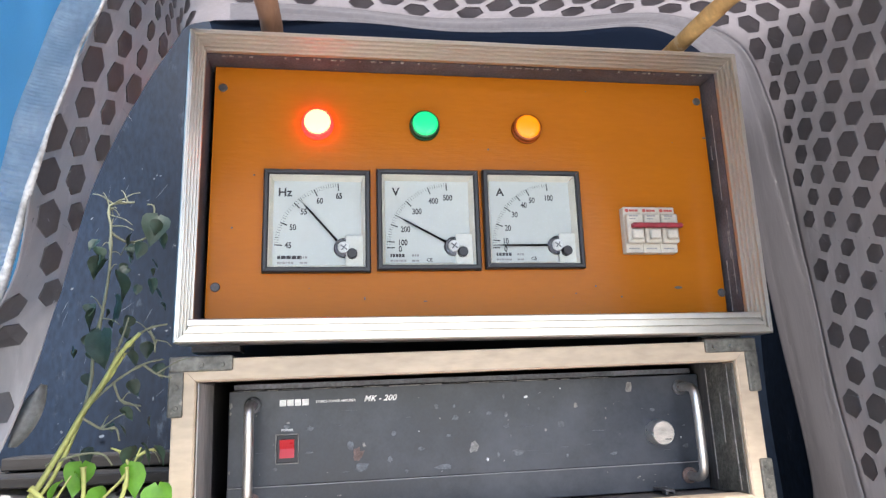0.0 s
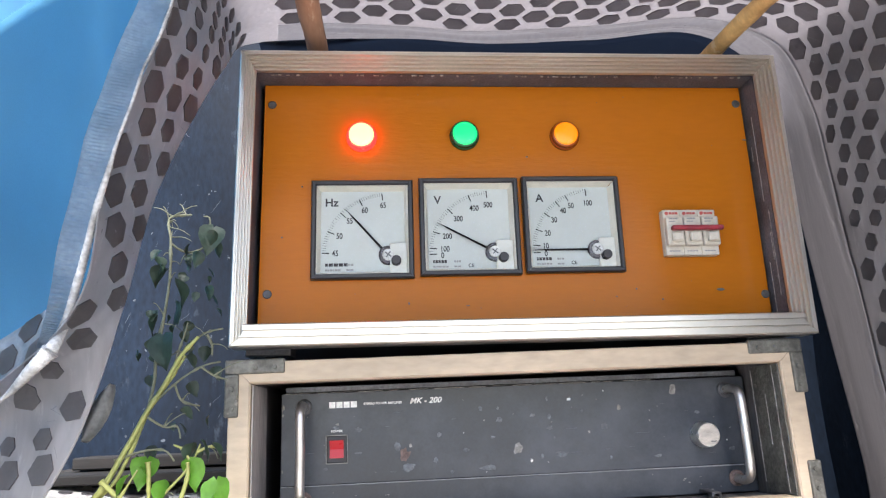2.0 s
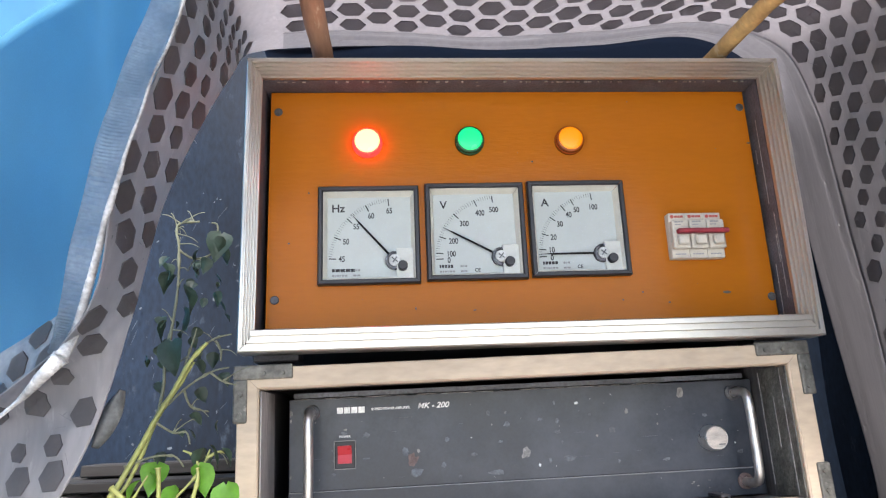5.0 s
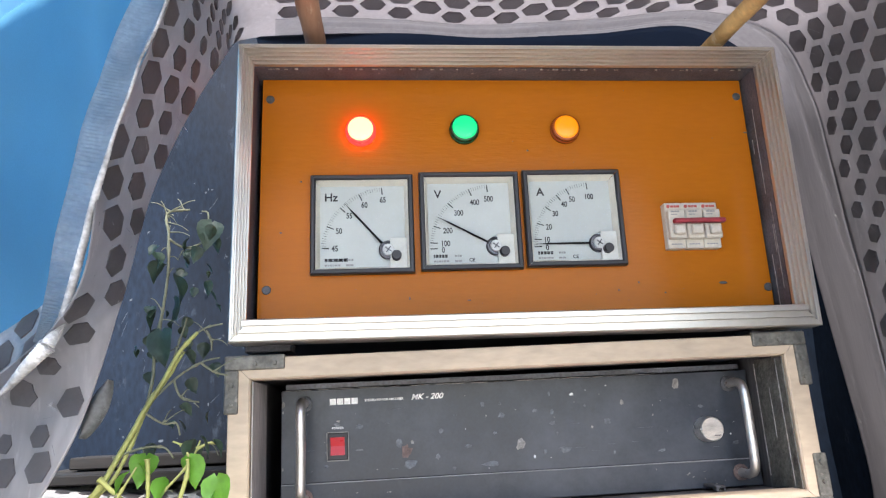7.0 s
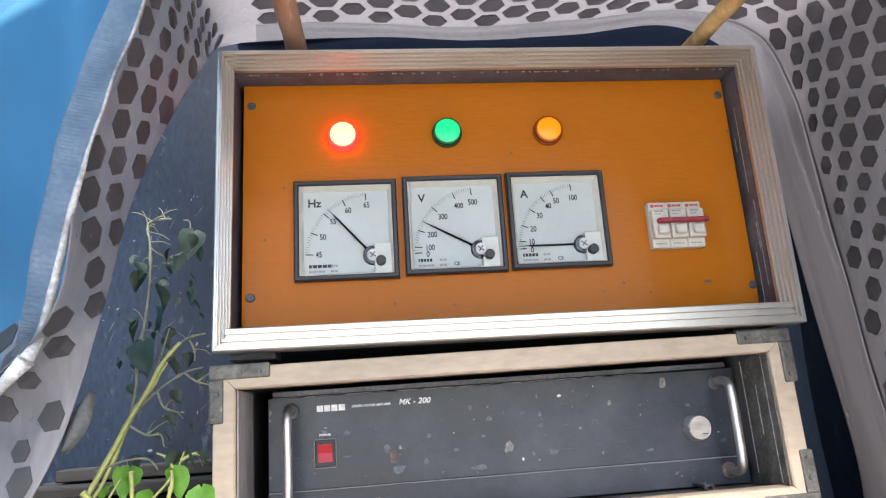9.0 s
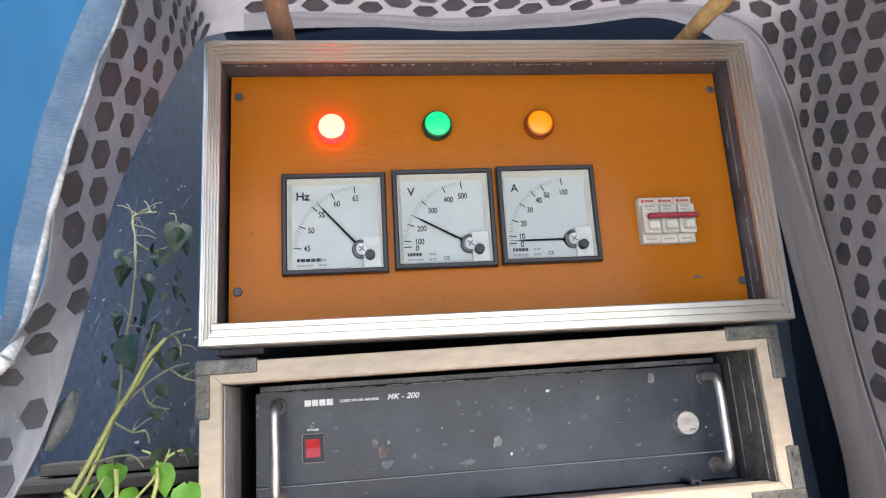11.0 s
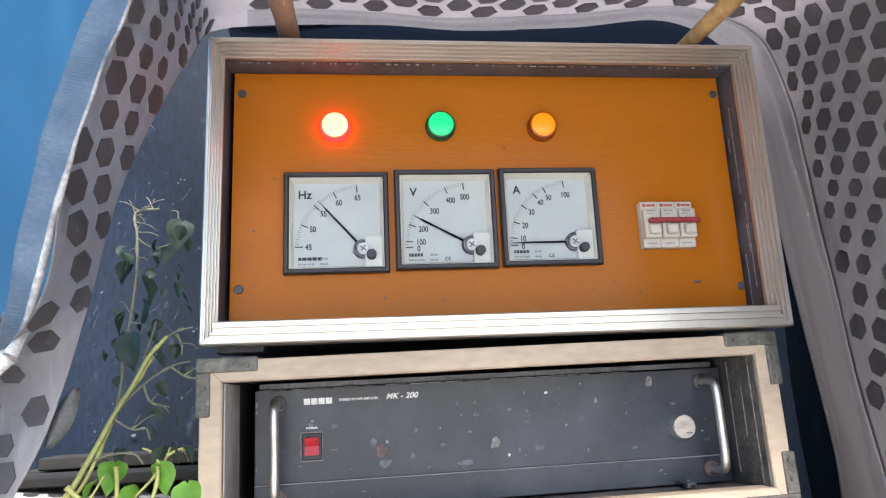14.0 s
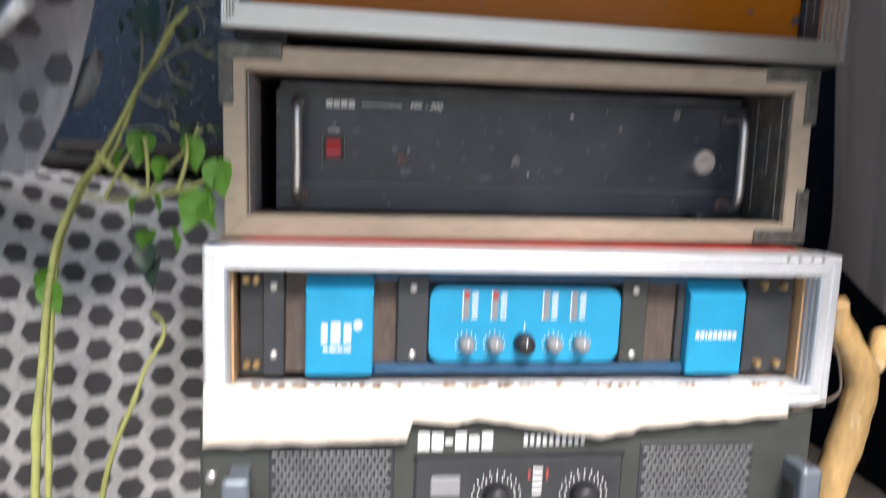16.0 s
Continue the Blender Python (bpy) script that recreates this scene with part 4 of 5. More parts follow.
# ---- three-pole circuit breaker ----
brk = thing("circuit_breaker", (0.1745, 0.0, 0.6475), "cream three-pole circuit breaker with red tie bar", "circuit breaker")
for i in range(3):
    x = 0.1482 + i * 0.0176
    bm = box(x, x + 0.0174, -0.0085, 0.002, 0.6475, 0.6930, 0.0007)
    box(x + 0.0004, x + 0.0170, -0.0150, -0.008, 0.6560, 0.6845, 0.0010, bm)
    pole = part("pole", bm, BREAKER, brk)
    part("toggle", box(x + 0.0035, x + 0.0139, -0.0200, -0.0148, 0.6590, 0.6680, 0.0012), BREAKER, pole)
    part("maker_mark", bars(x + 0.0062, x + 0.0150, -0.0086, 0.6893, 0.0022, (3, 2, 3), 0.0004), PRINT_RED, pole)
    part("badge", lathe(x + 0.0038, 0.6893, [(-0.0080, 0.0018), (-0.0088, 0.0018)], 12), PRINT_RED, pole)
    part("fine_print", bars(x + 0.003, x + 0.0115, -0.0151, 0.6822, 0.0016, (3, 2, 2), 0.0004), PRINT_GREY, pole)
    part("fine_print", bars(x + 0.003, x + 0.009, -0.0151, 0.6793, 0.0010, (3, 2), 0.0004), PRINT_GREY, pole)
    part("fine_print", bars(x + 0.003, x + 0.0135, -0.0086, 0.6515, 0.0013, (2, 3, 2, 2), 0.0004), PRINT_GREY, pole)
part("tie_bar", box(0.1515, 0.2022, -0.0215, -0.0155, 0.6698, 0.6742, 0.0010), BREAKER_RED, brk, "dusty red tie bar")

# ---- wooden-edged case with the black amplifier ----
TILT2 = radians(-0.75)
case2 = thing("amplifier_case", (-0.002, 0.1, 0.4065), "worn flight case with pale wooden edges and steel corners", "flight case")
cx0, cx1, cz0, cz1, cy = -0.2505, 0.2465, 0.4075, 0.5565, -0.040
wood_prof = [(0, cy + 0.022), (0, cy + 0.001), (0.001, cy), (0.0165, cy), (0.0178, cy + 0.0015), (0.0178, cy + 0.022)]
frame_of(case2, cx0, cx1, cz0, cz1, wood_prof, AGED_WOOD)
part("body", shell(cx0 + 0.002, cx1 - 0.002, cy + 0.022, 0.28, cz0 + 0.0005, cz1 - 0.001, 0.014), GRIMY, case2, "grimy dark lining")
for sx in (0, 1):
    xx = (cx0 + 0.0185) if sx == 0 else (cx1 - 0.0195)
    part("inner_strip", box(xx, xx + 0.0012, cy + 0.004, cy + (0.069 if sx == 0 else 0.05), cz0 + 0.018, cz1 - 0.019, 0.0002), LIT_BROWN_GREY if sx == 0 else WORN_STEEL, case2, "worn metal strip")

for y, z0, z1 in ((cy + 0.0135, 0.020, 0.020), (cy + 0.051, 0.026, 0.022), (cy + 0.030, 0.060, 0.045)):
    part("worn_edge", box(cx1 - 0.0200, cx1 - 0.0192, y, y + 0.0009, cz0 + z0, cz1 - z1, 0), SCUFF, case2, "pale worn edge")
    part("worn_edge", box(cx0 + 0.0180, cx0 + 0.0188, y, y + 0.0009, cz0 + z0, cz1 - z1, 0), SCUFF, case2, "pale worn edge")


def corner(px, pz, sx, sz, parent):
    """An L-shaped corner plate wrapped over a case corner; sx, sz point inwards."""
    x0, x1 = sorted((px - sx * 0.003, px + sx * 0.046))
    z0, z1 = sorted((pz - sz * 0.0022, pz + sz * 0.010))
    bm = box(x0, x1, cy - 0.0022, cy + 0.045, z0, z1, 0.0015, None, 2)
    x0, x1 = sorted((px - sx * 0.0030, px + sx * 0.0085))
    z0, z1 = sorted((pz + sz * 0.0095, pz + sz * 0.045))
    box(x0, x1, cy - 0.0022, cy + 0.045, z0, z1, 0.0015, bm, 2)
    for k in (0.022, 0.038):
        lathe(px + sx * k, pz + sz * 0.005, [(cy - 0.0015, 0.0022), (cy - 0.0034, 0.0016)], 8, bm)
        lathe(px + sx * 0.0035, pz + sz * k, [(cy - 0.0015, 0.0022), (cy - 0.0034, 0.0016)], 8, bm)
    part("corner_plate", bm, WORN_STEEL, parent, "worn grey steel corner plate")


corner(cx0, cz1, 1, -1, case2)
corner(cx1, cz1, -1, -1, case2)
corner(cx1, cz0 + 0.002, -1, 1, case2)
case2.rotation_euler = (0, TILT2, 0)

AY = 0.031
amp = thing("power_amplifier", (0.004, 0.1, 0.4235), "black scratched power amplifier with chrome handles in wooden-edged case", "amplifier")
part("body", box(-0.214, 0.224, AY + 0.004, 0.26, 0.4235, 0.5265, 0.001), CHARCOAL, amp)
part("front_panel", box(-0.2185, 0.2285, AY, AY + 0.004, 0.4490, 0.5312, 0.0008), AMP_BLACK, amp)
part("lower_panel", box(-0.2185, 0.2285, AY - 0.0010, AY + 0.0040, 0.4240, 0.4485, 0.0008), AMP_BLACK, amp)
part("seam", box(-0.2180, 0.2280, AY - 0.0014, AY, 0.4482, 0.4491, 0), PRINT_GREY, amp, "thin pale worn seam")
for hx in (-0.1975, 0.2080):
    pts = curve_through(((hx, AY + 0.001, 0.5185), (hx, AY - 0.018, 0.5190), (hx, AY - 0.0290, 0.5110), (hx + 0.0003, AY - 0.030, 0.475), (hx, AY - 0.0290, 0.4440), (hx, AY - 0.018, 0.4365), (hx, AY + 0.001, 0.4368)), 60)
    h = part("handle", tube(pts, 0.0042, 12), CHROME, amp, "worn chrome pull handle")
    smooth(h)
    for z in (0.5187, 0.4367):
        part("washer", lathe(hx, z, [(AY, 0.0075), (AY - 0.002, 0.0075), (AY - 0.0028, 0.006)], 16), RUST if z < 0.5 else STEEL_DARK, h)
knob = part("knob", lathe(0.1800, 0.4775, [(AY, 0.0118), (AY - 0.002, 0.0120), (AY - 0.0135, 0.0112), (AY - 0.0146, 0.0104)], 36), SILVER, amp, "turned silver volume knob")
part("face", lathe(0.1800, 0.4775, [(AY - 0.0140, 0.0100), (AY - 0.0148, 0.0100)], 36), mat("brushed_beige_metal", (0.50, 0.45, 0.40), 0.5, 0.3, 0.25, 60, 500, 0.2, None, 0.6, 60, (1, 1, 4)), knob, "brushed beige face")
part("pointer", box(0.1808, 0.1870, AY - 0.0153, AY - 0.0149, 0.4713, 0.4722, 0), STEEL_DARK, knob)
bm = box(0.1700, 0.1790, 0.004, AY, 0.4262, 0.4285, 0.0005)
box(0.1700, 0.1722, 0.004, 0.012, 0.4240, 0.4275, 0.0004, bm)
box(0.1768, 0.1790, 0.004, 0.012, 0.4240, 0.4275, 0.0004, bm)
part("clip", bm, STEEL_DARK, amp)
sw = part("power_switch", box(-0.1765, -0.1585, AY - 0.0022, AY, 0.4680, 0.4915, 0.0006), METER_BLACK, amp, "power switch in a black surround")
bm = bmesh.new()
prof = [(AY - 0.002, 0.4720), (AY - 0.0052, 0.4722), (AY - 0.0030, 0.4800), (AY - 0.0065, 0.4878), (AY - 0.002, 0.4880)]
a = [bm.verts.new((-0.1738, y, z)) for y, z in prof]
b = [bm.verts.new((-0.1612, y, z)) for y, z in prof]
for i in range(5):
    bm.faces.new((a[i], a[(i + 1) % 5], b[(i + 1) % 5], b[i]))
bm.faces.new(a)
bm.faces.new(b[::-1])
bmesh.ops.recalc_face_normals(bm, faces=bm.faces)
part("rocker", bm, RED_ROCKER, sw, "red rocker")
part("surround", join(join(rail("top", -0.1775, -0.1575, 0.4670, 0.4925, [(0, AY), (0, AY - 0.0026), (0.0008, AY - 0.0026), (0.0008, AY)]), rail("bottom", -0.1775, -0.1575, 0.4670, 0.4925, [(0, AY), (0, AY - 0.0026), (0.0008, AY - 0.0026), (0.0008, AY)])),
                    join(rail("left", -0.1775, -0.1575, 0.4670, 0.4925, [(0, AY), (0, AY - 0.0026), (0.0008, AY - 0.0026), (0.0008, AY)]), rail("right", -0.1775, -0.1575, 0.4670, 0.4925, [(0, AY), (0, AY - 0.0026), (0.0008, AY - 0.0026), (0.0008, AY)]))), SCUFF, sw)
words("lettering", "POWER", 0.0020, -0.1675, AY - 0.0002, 0.4958, PRINT_WHITE, amp, 0, 1.1, "CENTER")
words("lettering", "STEREO POWER AMPLIFIER", 0.0022, -0.1425, AY - 0.0002, 0.5195, PRINT_WHITE, amp, 0, 0.98)
words("lettering", "MK - 200", 0.0052, -0.0995, AY - 0.0002, 0.5203, PRINT_WHITE, amp, 0.3, 1.08)
# the maker's mark as plain blocks
bm = None
for x, w in ((-0.1745, 0.0058), (-0.1678, 0.0056), (-0.1612, 0.0056), (-0.1546, 0.0058)):
    bm = box(x, x + w, AY - 0.0002, AY, 0.5167, 0.5223, 0, bm)
part("maker_mark", bm, PRINT_WHITE, amp)


def smear(x, z, a, b, seed, material, name="scuff", y=AY):
    """A low ragged patch of wear on the front."""
    bm = bmesh.new()
    n = 14
    c = bm.verts.new((x, y - 0.0004, z))
    ring = []
    for i in range(n):
        t = 2 * math.pi * i / n
        r = 0.55 + 0.75 * abs(noise.noise(Vector((math.cos(t) * 1.3 + seed * 3.1, math.sin(t) * 1.3, seed))))
        ring.append(bm.verts.new((x + a * r * math.cos(t), y - 0.0001, z + b * r * math.sin(t))))
    for i in range(n):
        bm.faces.new((c, ring[i], ring[(i + 1) % n]))
    return part(name, bm, material, amp)


smear(0.0528, 0.5160, 0.0032, 0.0018, 1, PRINT_WHITE)
smear(-0.1055, 0.4715, 0.0066, 0.0075, 2, RUST, "rust_spot")
smear(-0.1020, 0.4610, 0.0085, 0.0055, 14, SCUFF_DIM)
smear(-0.1120, 0.4795, 0.0040, 0.0060, 15, SCUFF_DIM)
smear(0.0420, 0.4660, 0.0090, 0.0040, 16, SCUFF_DIM)
smear(-0.0280, 0.4570, 0.0120, 0.0030, 17, SCUFF_DIM)
smear(-0.1000, 0.4800, 0.0022, 0.0030, 3, SCUFF)
smear(0.0010, 0.4730, 0.0060, 0.0066, 4, SCUFF)
smear(0.1560, 0.5205, 0.0050, 0.0068, 5, SCUFF)
smear(0.1010, 0.5060, 0.0025, 0.0035, 6, SCUFF)
smear(0.0130, 0.4610, 0.0018, 0.0020, 7, PRINT_WHITE)
smear(0.2040, 0.4720, 0.0012, 0.0010, 8, PRINT_WHITE)
smear(-0.1670, 0.5020, 0.0022, 0.0016, 9, SCUFF)
smear(0.0700, 0.4850, 0.0016, 0.0020, 10, SCUFF)
smear(0.1300, 0.4930, 0.0012, 0.0016, 11, SCUFF)
smear(-0.0300, 0.5000, 0.0010, 0.0012, 12, SCUFF)
for i in range(20):
    smear(rnd.uniform(-0.21, 0.22), rnd.uniform(0.452, 0.527), rnd.uniform(0.0003, 0.0009), rnd.uniform(0.0003, 0.0010), 20 + i, rnd.choice((SCUFF, SCUFF, PRINT_WHITE)), "speck")
for i in range(14):
    smear(rnd.uniform(-0.21, 0.22), rnd.uniform(0.427, 0.446), rnd.uniform(0.0005, 0.002), rnd.uniform(0.0003, 0.0010), 80 + i, SCUFF, "speck", AY - 0.001)
for i in range(26):
    smear(rnd.uniform(-0.20, 0.21), rnd.uniform(0.453, 0.524), rnd.uniform(0.0012, 0.0050), rnd.uniform(0.0010, 0.0040), 120 + i, SCUFF_DIM)
for i in range(16):
    smear(rnd.uniform(-0.20, 0.21), rnd.uniform(0.453, 0.524), rnd.uniform(0.003, 0.012), 0.0002, 160 + i, SCUFF_DIM, "scratch")
bm = None
x = -0.215
while x < 0.12:
    w = rnd.uniform(0.008, 0.030)
    bm = box(x, x + w, AY - 0.0004, AY + 0.001, 0.5312 - rnd.uniform(0.0002, 0.0007), 0.5314, 0, bm)
    x += w + rnd.uniform(0.001, 0.012)
tagged(part("edge_wear", bm, SCUFF, amp, "pale wear along the top edge"), kind="stuff")
# Strip added above the panel to paint the light on the case lining.
part("lit_strip", box(-0.2150, 0.2240, AY + 0.0050, AY + 0.0070, 0.5322, 0.5372, 0.0004), mat("lit_lining_grey", (0.15, 0.155, 0.175), 0.4, 0.2, 0.5, 12, 300, 0.2, (0.05, 0.05, 0.055), 0.5, 14, soft=0.2), amp, "pale strip standing in for the lit lining")
for z, a, b in ((0.519, 0.0020, 0.0042), (0.512, 0.0012, 0.0024), (0.462, 0.0010, 0.0026)):
    smear(-0.2168, z, a, b, z * 1000, SCUFF)
amp.rotation_euler = (0, TILT2 * 0.8, 0)

# ---- aluminium case with the blue amplifier ----
case3 = thing("aluminium_case", (-0.0015, 0.1, 0.2745), "flight case with pale aluminium edges and a red laminate top", "flight case")
y3 = -0.088
frame_of(case3, -0.2575, 0.2545, 0.2755, 0.4045, ribbed(y3, 0.0175, 5, 0.034), ALU_PALE)
part("body", shell(-0.2555, 0.2525, y3 + 0.034, 0.27, 0.2765, 0.4035, 0.009), PLYWOOD, case3, "plywood case body")
part("top_laminate", box(-0.235, 0.235, y3 + 0.034, 0.26, 0.4037, 0.4053, 0.0004), CASE_RED, case3, "red laminate top")
part("liner", box(-0.2395, -0.2375, y3 + 0.016, y3 + 0.10, 0.295, 0.386, 0), PLYWOOD, case3, "bare plywood inner side")
part("liner", box(0.2345, 0.2365, y3 + 0.020, y3 + 0.10, 0.295, 0.386, 0), PLYWOOD, case3, "bare plywood inner side")
for x in (0.205, 0.215, 0.226, 0.236):
    part("rivet", lathe(x, 0.4015, [(y3 + 0.0005, 0.0018), (y3 - 0.0010, 0.0012)], 8), SILVER, case3)
case3.rotation_euler = (0, radians(-0.35), 0)

by = -0.066
blue = thing("blue_amplifier", (-0.002, 0.05, 0.2945), "black power amplifier with bright blue covers in aluminium case", "amplifier")
part("body", box(-0.2160, 0.2140, by + 0.012, 0.24, 0.2990, 0.3840, 0.001), CHARCOAL, blue)
for s, x0, x1 in ((0, -0.2345, -0.2165), (1, 0.1880, 0.2300)):
    ear = part("rack_ear", box(x0, x1, by + 0.004, by + 0.008, 0.2985, 0.3845, 0.0006), CHARCOAL, blue)
    for z in (0.3075, 0.3755):
        for dx in (0.30, 0.72):
            part("bolt", lathe(x0 + (x1 - x0) * dx, z, [(by + 0.004, 0.0032), (by - 0.001, 0.0032), (by - 0.0024, 0.0022)], 10), BRASS, ear)
part("left_column", box(-0.2165, -0.2000, by - 0.002, by + 0.012, 0.2990, 0.3840, 0.001), CHARCOAL, blue)
part("vent", box(-0.2000, -0.1120, by + 0.006, by + 0.012, 0.3000, 0.3835, 0.0005), VENT_CLOTH, blue, "brown vent cloth")
part("vent", box(0.0960, 0.1330, by + 0.006, by + 0.012, 0.3000, 0.3835, 0.0005), VENT_CLOTH, blue, "brown vent cloth")
part("column", box(-0.1120, -0.0870, by - 0.002, by + 0.012, 0.3090, 0.3800, 0.001), CHARCOAL, blue)
# Narrow column added only to darken the vent's right end.
part("column", box(0.1240, 0.1308, by + 0.001, by + 0.012, 0.3085, 0.3765, 0.001), CHARCOAL, blue)
part("column", box(0.0740, 0.0960, by - 0.002, by + 0.012, 0.3090, 0.3800, 0.001), QT_BODY, blue)
part("top_trim", box(-0.1310, 0.1310, by - 0.001, by + 0.012, 0.3765, 0.3830, 0.0015), AMP_NAVY, blue, "deep blue trim")
part("bottom_trim", box(-0.1310, 0.1310, by - 0.004, by + 0.012, 0.3000, 0.3080, 0.0020), AMP_NAVY, blue, "deep blue trim")
for x0, x1 in ((-0.1835, -0.1310), (0.1310, 0.1800)):
    cov = part("cover", box(x0, x1, by - 0.008, by + 0.012, 0.3010, 0.3680, 0.0012), AMP_BLUE, blue, "bright blue cover")
    bm = bmesh.new()
    v = [bm.verts.new(p) for p in ((x0, by - 0.008, 0.3675), (x1, by - 0.008, 0.3675), (x1, by + 0.004, 0.3790), (x0, by + 0.004, 0.3790), (x0, by + 0.012, 0.3790), (x1, by + 0.012, 0.3790), (x1, by + 0.012, 0.3675), (x0, by + 0.012, 0.3675))]
    for f in ((0, 1, 2, 3), (3, 2, 5, 4), (0, 3, 4, 7), (1, 6, 5, 2), (7, 4, 5, 6)):
        bm.faces.new([v[i] for i in f])
    bmesh.ops.recalc_face_normals(bm, faces=bm.faces)
    part("chamfer", bm, AMP_BLUE, cov)
# maker's mark as plain white blocks
bm = box(-0.1715, -0.1665, by - 0.0085, by - 0.008, 0.3270, 0.3430, 0.0002)
box(-0.1640, -0.1565, by - 0.0086, by - 0.008, 0.3270, 0.3440, 0.0002, bm)
box(-0.1540, -0.1480, by - 0.0085, by - 0.008, 0.3280, 0.3430, 0.0002, bm)
lathe(-0.1430, 0.3420, [(by - 0.008, 0.0036), (by - 0.0086, 0.0036)], 16, bm)
bars(-0.1700, -0.1480, by - 0.0081, 0.3225, 0.0030, (2, 3, 2, 3), 0.0008, bm)
part("maker_mark", bm, PRINT_WHITE, blue)
part("model_print", bars(0.1375, 0.1735, by - 0.0081, 0.3345, 0.0058, (2, 2, 1, 2, 2, 2, 2, 2, 2), 0.0011), PRINT_WHITE, blue)
# rounded control plate
bm = box(-0.0865, 0.0720, by - 0.0040, by + 0.010, 0.3110, 0.3725, 0)
bmesh.ops.bevel(bm, geom=[e for e in bm.edges if abs(e.verts[0].co.y - e.verts[1].co.y) > 0.005], offset=0.011, segments=6, affect="EDGES", profile=0.5)
plate = part("control_plate", bm, AMP_BLUE, blue, "bright blue rounded control plate")
for x, r in ((-0.0560, 0.0062), (-0.0330, 0.0062), (-0.0085, 0.0085), (0.0160, 0.0062), (0.0390, 0.0062)):
    kn = smooth(part("knob", lathe(x, 0.3265, [(by - 0.004, r * 1.05), (by - 0.008, r), (by - 0.015, r * 0.85), (by - 0.0158, r * 0.5)], 20), METER_BLACK if r > 0.007 else PRINT_GREY, plate, "small rotary knob"))
    part("pointer", box(x - 0.0005, x + 0.0005, by - 0.0162, by - 0.0158, 0.3265, 0.3265 + r * 0.8, 0), PRINT_WHITE, kn)
    if r < 0.007:
        bm = None
        for i in range(11):
            a = radians(-50 + 28 * i)
            x2, z2 = x + math.cos(a) * 0.0088, 0.3265 + math.sin(a) * 0.0088
            bm = box(x2 - 0.0004, x2 + 0.0004, by - 0.0043, by - 0.004, z2 - 0.0010, z2 + 0.0010, 0, bm)
        part("scale_marks", bm, PRINT_WHITE, plate)
for k, x in enumerate((-0.0560, -0.0325, 0.0100, 0.0335)):
    part("level_strip", box(x - 0.0030, x + 0.0016, by - 0.0046, by - 0.004, 0.3460, 0.3700, 0.0002), PRINT_GREY, plate, "narrow level indicator strip")
    if k < 2:
        part("clip_mark", box(x - 0.0028, x + 0.0014, by - 0.0050, by - 0.0044, 0.3630, 0.3695, 0.0001), PRINT_RED, plate)
    bm = None
    for i in range(8):
        bm = box(x + 0.0035, x + 0.0085, by - 0.0043, by - 0.004, 0.3470 + i * 0.0028, 0.3484 + i * 0.0028, 0, bm)
    part("level_print", bm, PRINT_WHITE, plate)
    part("level_edge", box(x - 0.0042, x - 0.0034, by - 0.0043, by - 0.004, 0.3460, 0.3700, 0), PRINT_WHITE, plate)
part("power_mark", box(-0.0090, -0.0080, by - 0.0043, by - 0.004, 0.3375, 0.3430, 0), PRINT_WHITE, plate)
for x in (-0.208, -0.0995, 0.085):
    for z in (0.3165, 0.3710):
        part("screw", lathe(x, z, [(by - 0.002, 0.0030), (by - 0.0036, 0.0030), (by - 0.0042, 0.002)], 10), SILVER, blue)
blue.rotation_euler = (0, radians(-0.25), 0)

# ---- torn pale card hanging over the lowest unit ----
bm = bmesh.new()
n, edge_lo, edge_hi = 120, [], []
for i in range(n + 1):
    u = i / n
    x = -0.2565 + 0.470 * u
    if u < 0.33:
        low = 0.2515 + 0.006 * u
    elif u < 0.50:
        low = 0.2690 + 0.0010 * math.sin(u * 60)
    elif u < 0.72:
        low = 0.2540 + 0.013 * abs(u - 0.655) / 0.155
    else:
        low = 0.2620 + 0.010 * (u - 0.72) / 0.28
    low += 0.0022 * noise.noise(Vector((u * 26, 0, 0))) + 0.0010 * noise.noise(Vector((u * 90, 3, 0)))
    edge_hi.append(x)
    edge_lo.append(low)
rows = []
for i in range(n + 1):
    row = []
    for j in range(6):
        w = j / 5
        z = 0.2985 + (edge_lo[i] - 0.2985) * w
        row.append(bm.verts.new((edge_hi[i], y3 - 0.0040 - 0.0035 * w - 0.0015 * noise.noise(Vector((edge_hi[i] * 20, w * 3, 0))), z)))
    rows.append(row)
for i in range(n):
    for j in range(5):
        bm.faces.new((rows[i][j], rows[i + 1][j], rows[i + 1][j + 1], rows[i][j + 1]))
bmesh.ops.recalc_face_normals(bm, faces=bm.faces)
bmesh.ops.solidify(bm, geom=bm.faces[:], thickness=0.0022)
card = thing("torn_card", (-0.02, y3 - 0.006, 0.2515), "pale torn card strip along the aluminium case's lower edge", "cardboard")
smooth(part("card_strip", bm, CARDBOARD, card))
rnd_card = random.Random(21)
bm = None
for i in range(90):
    x = -0.222 + 0.432 * rnd_card.random() ** (1.0 if i % 3 else 2.2)
    w, h = rnd_card.uniform(0.002, 0.007), rnd_card.uniform(0.001, 0.0045)
    bm2 = bmesh.new()
    y = y3 - 0.0042 - rnd_card.uniform(0, 0.002)
    v = [bm2.verts.new(p) for p in ((x, y, 0.2975), (x + w, y, 0.2975), (x + w * rnd_card.uniform(0.5, 1), y - 0.001, 0.2980 + h), (x + w * rnd_card.uniform(0, 0.5), y - 0.0005, 0.2980 + h * rnd_card.uniform(0.4, 1)))]
    bmesh.ops.solidify(bm2, geom=[bm2.faces.new(v)], thickness=0.0006)
    bm = join(bm, bm2)
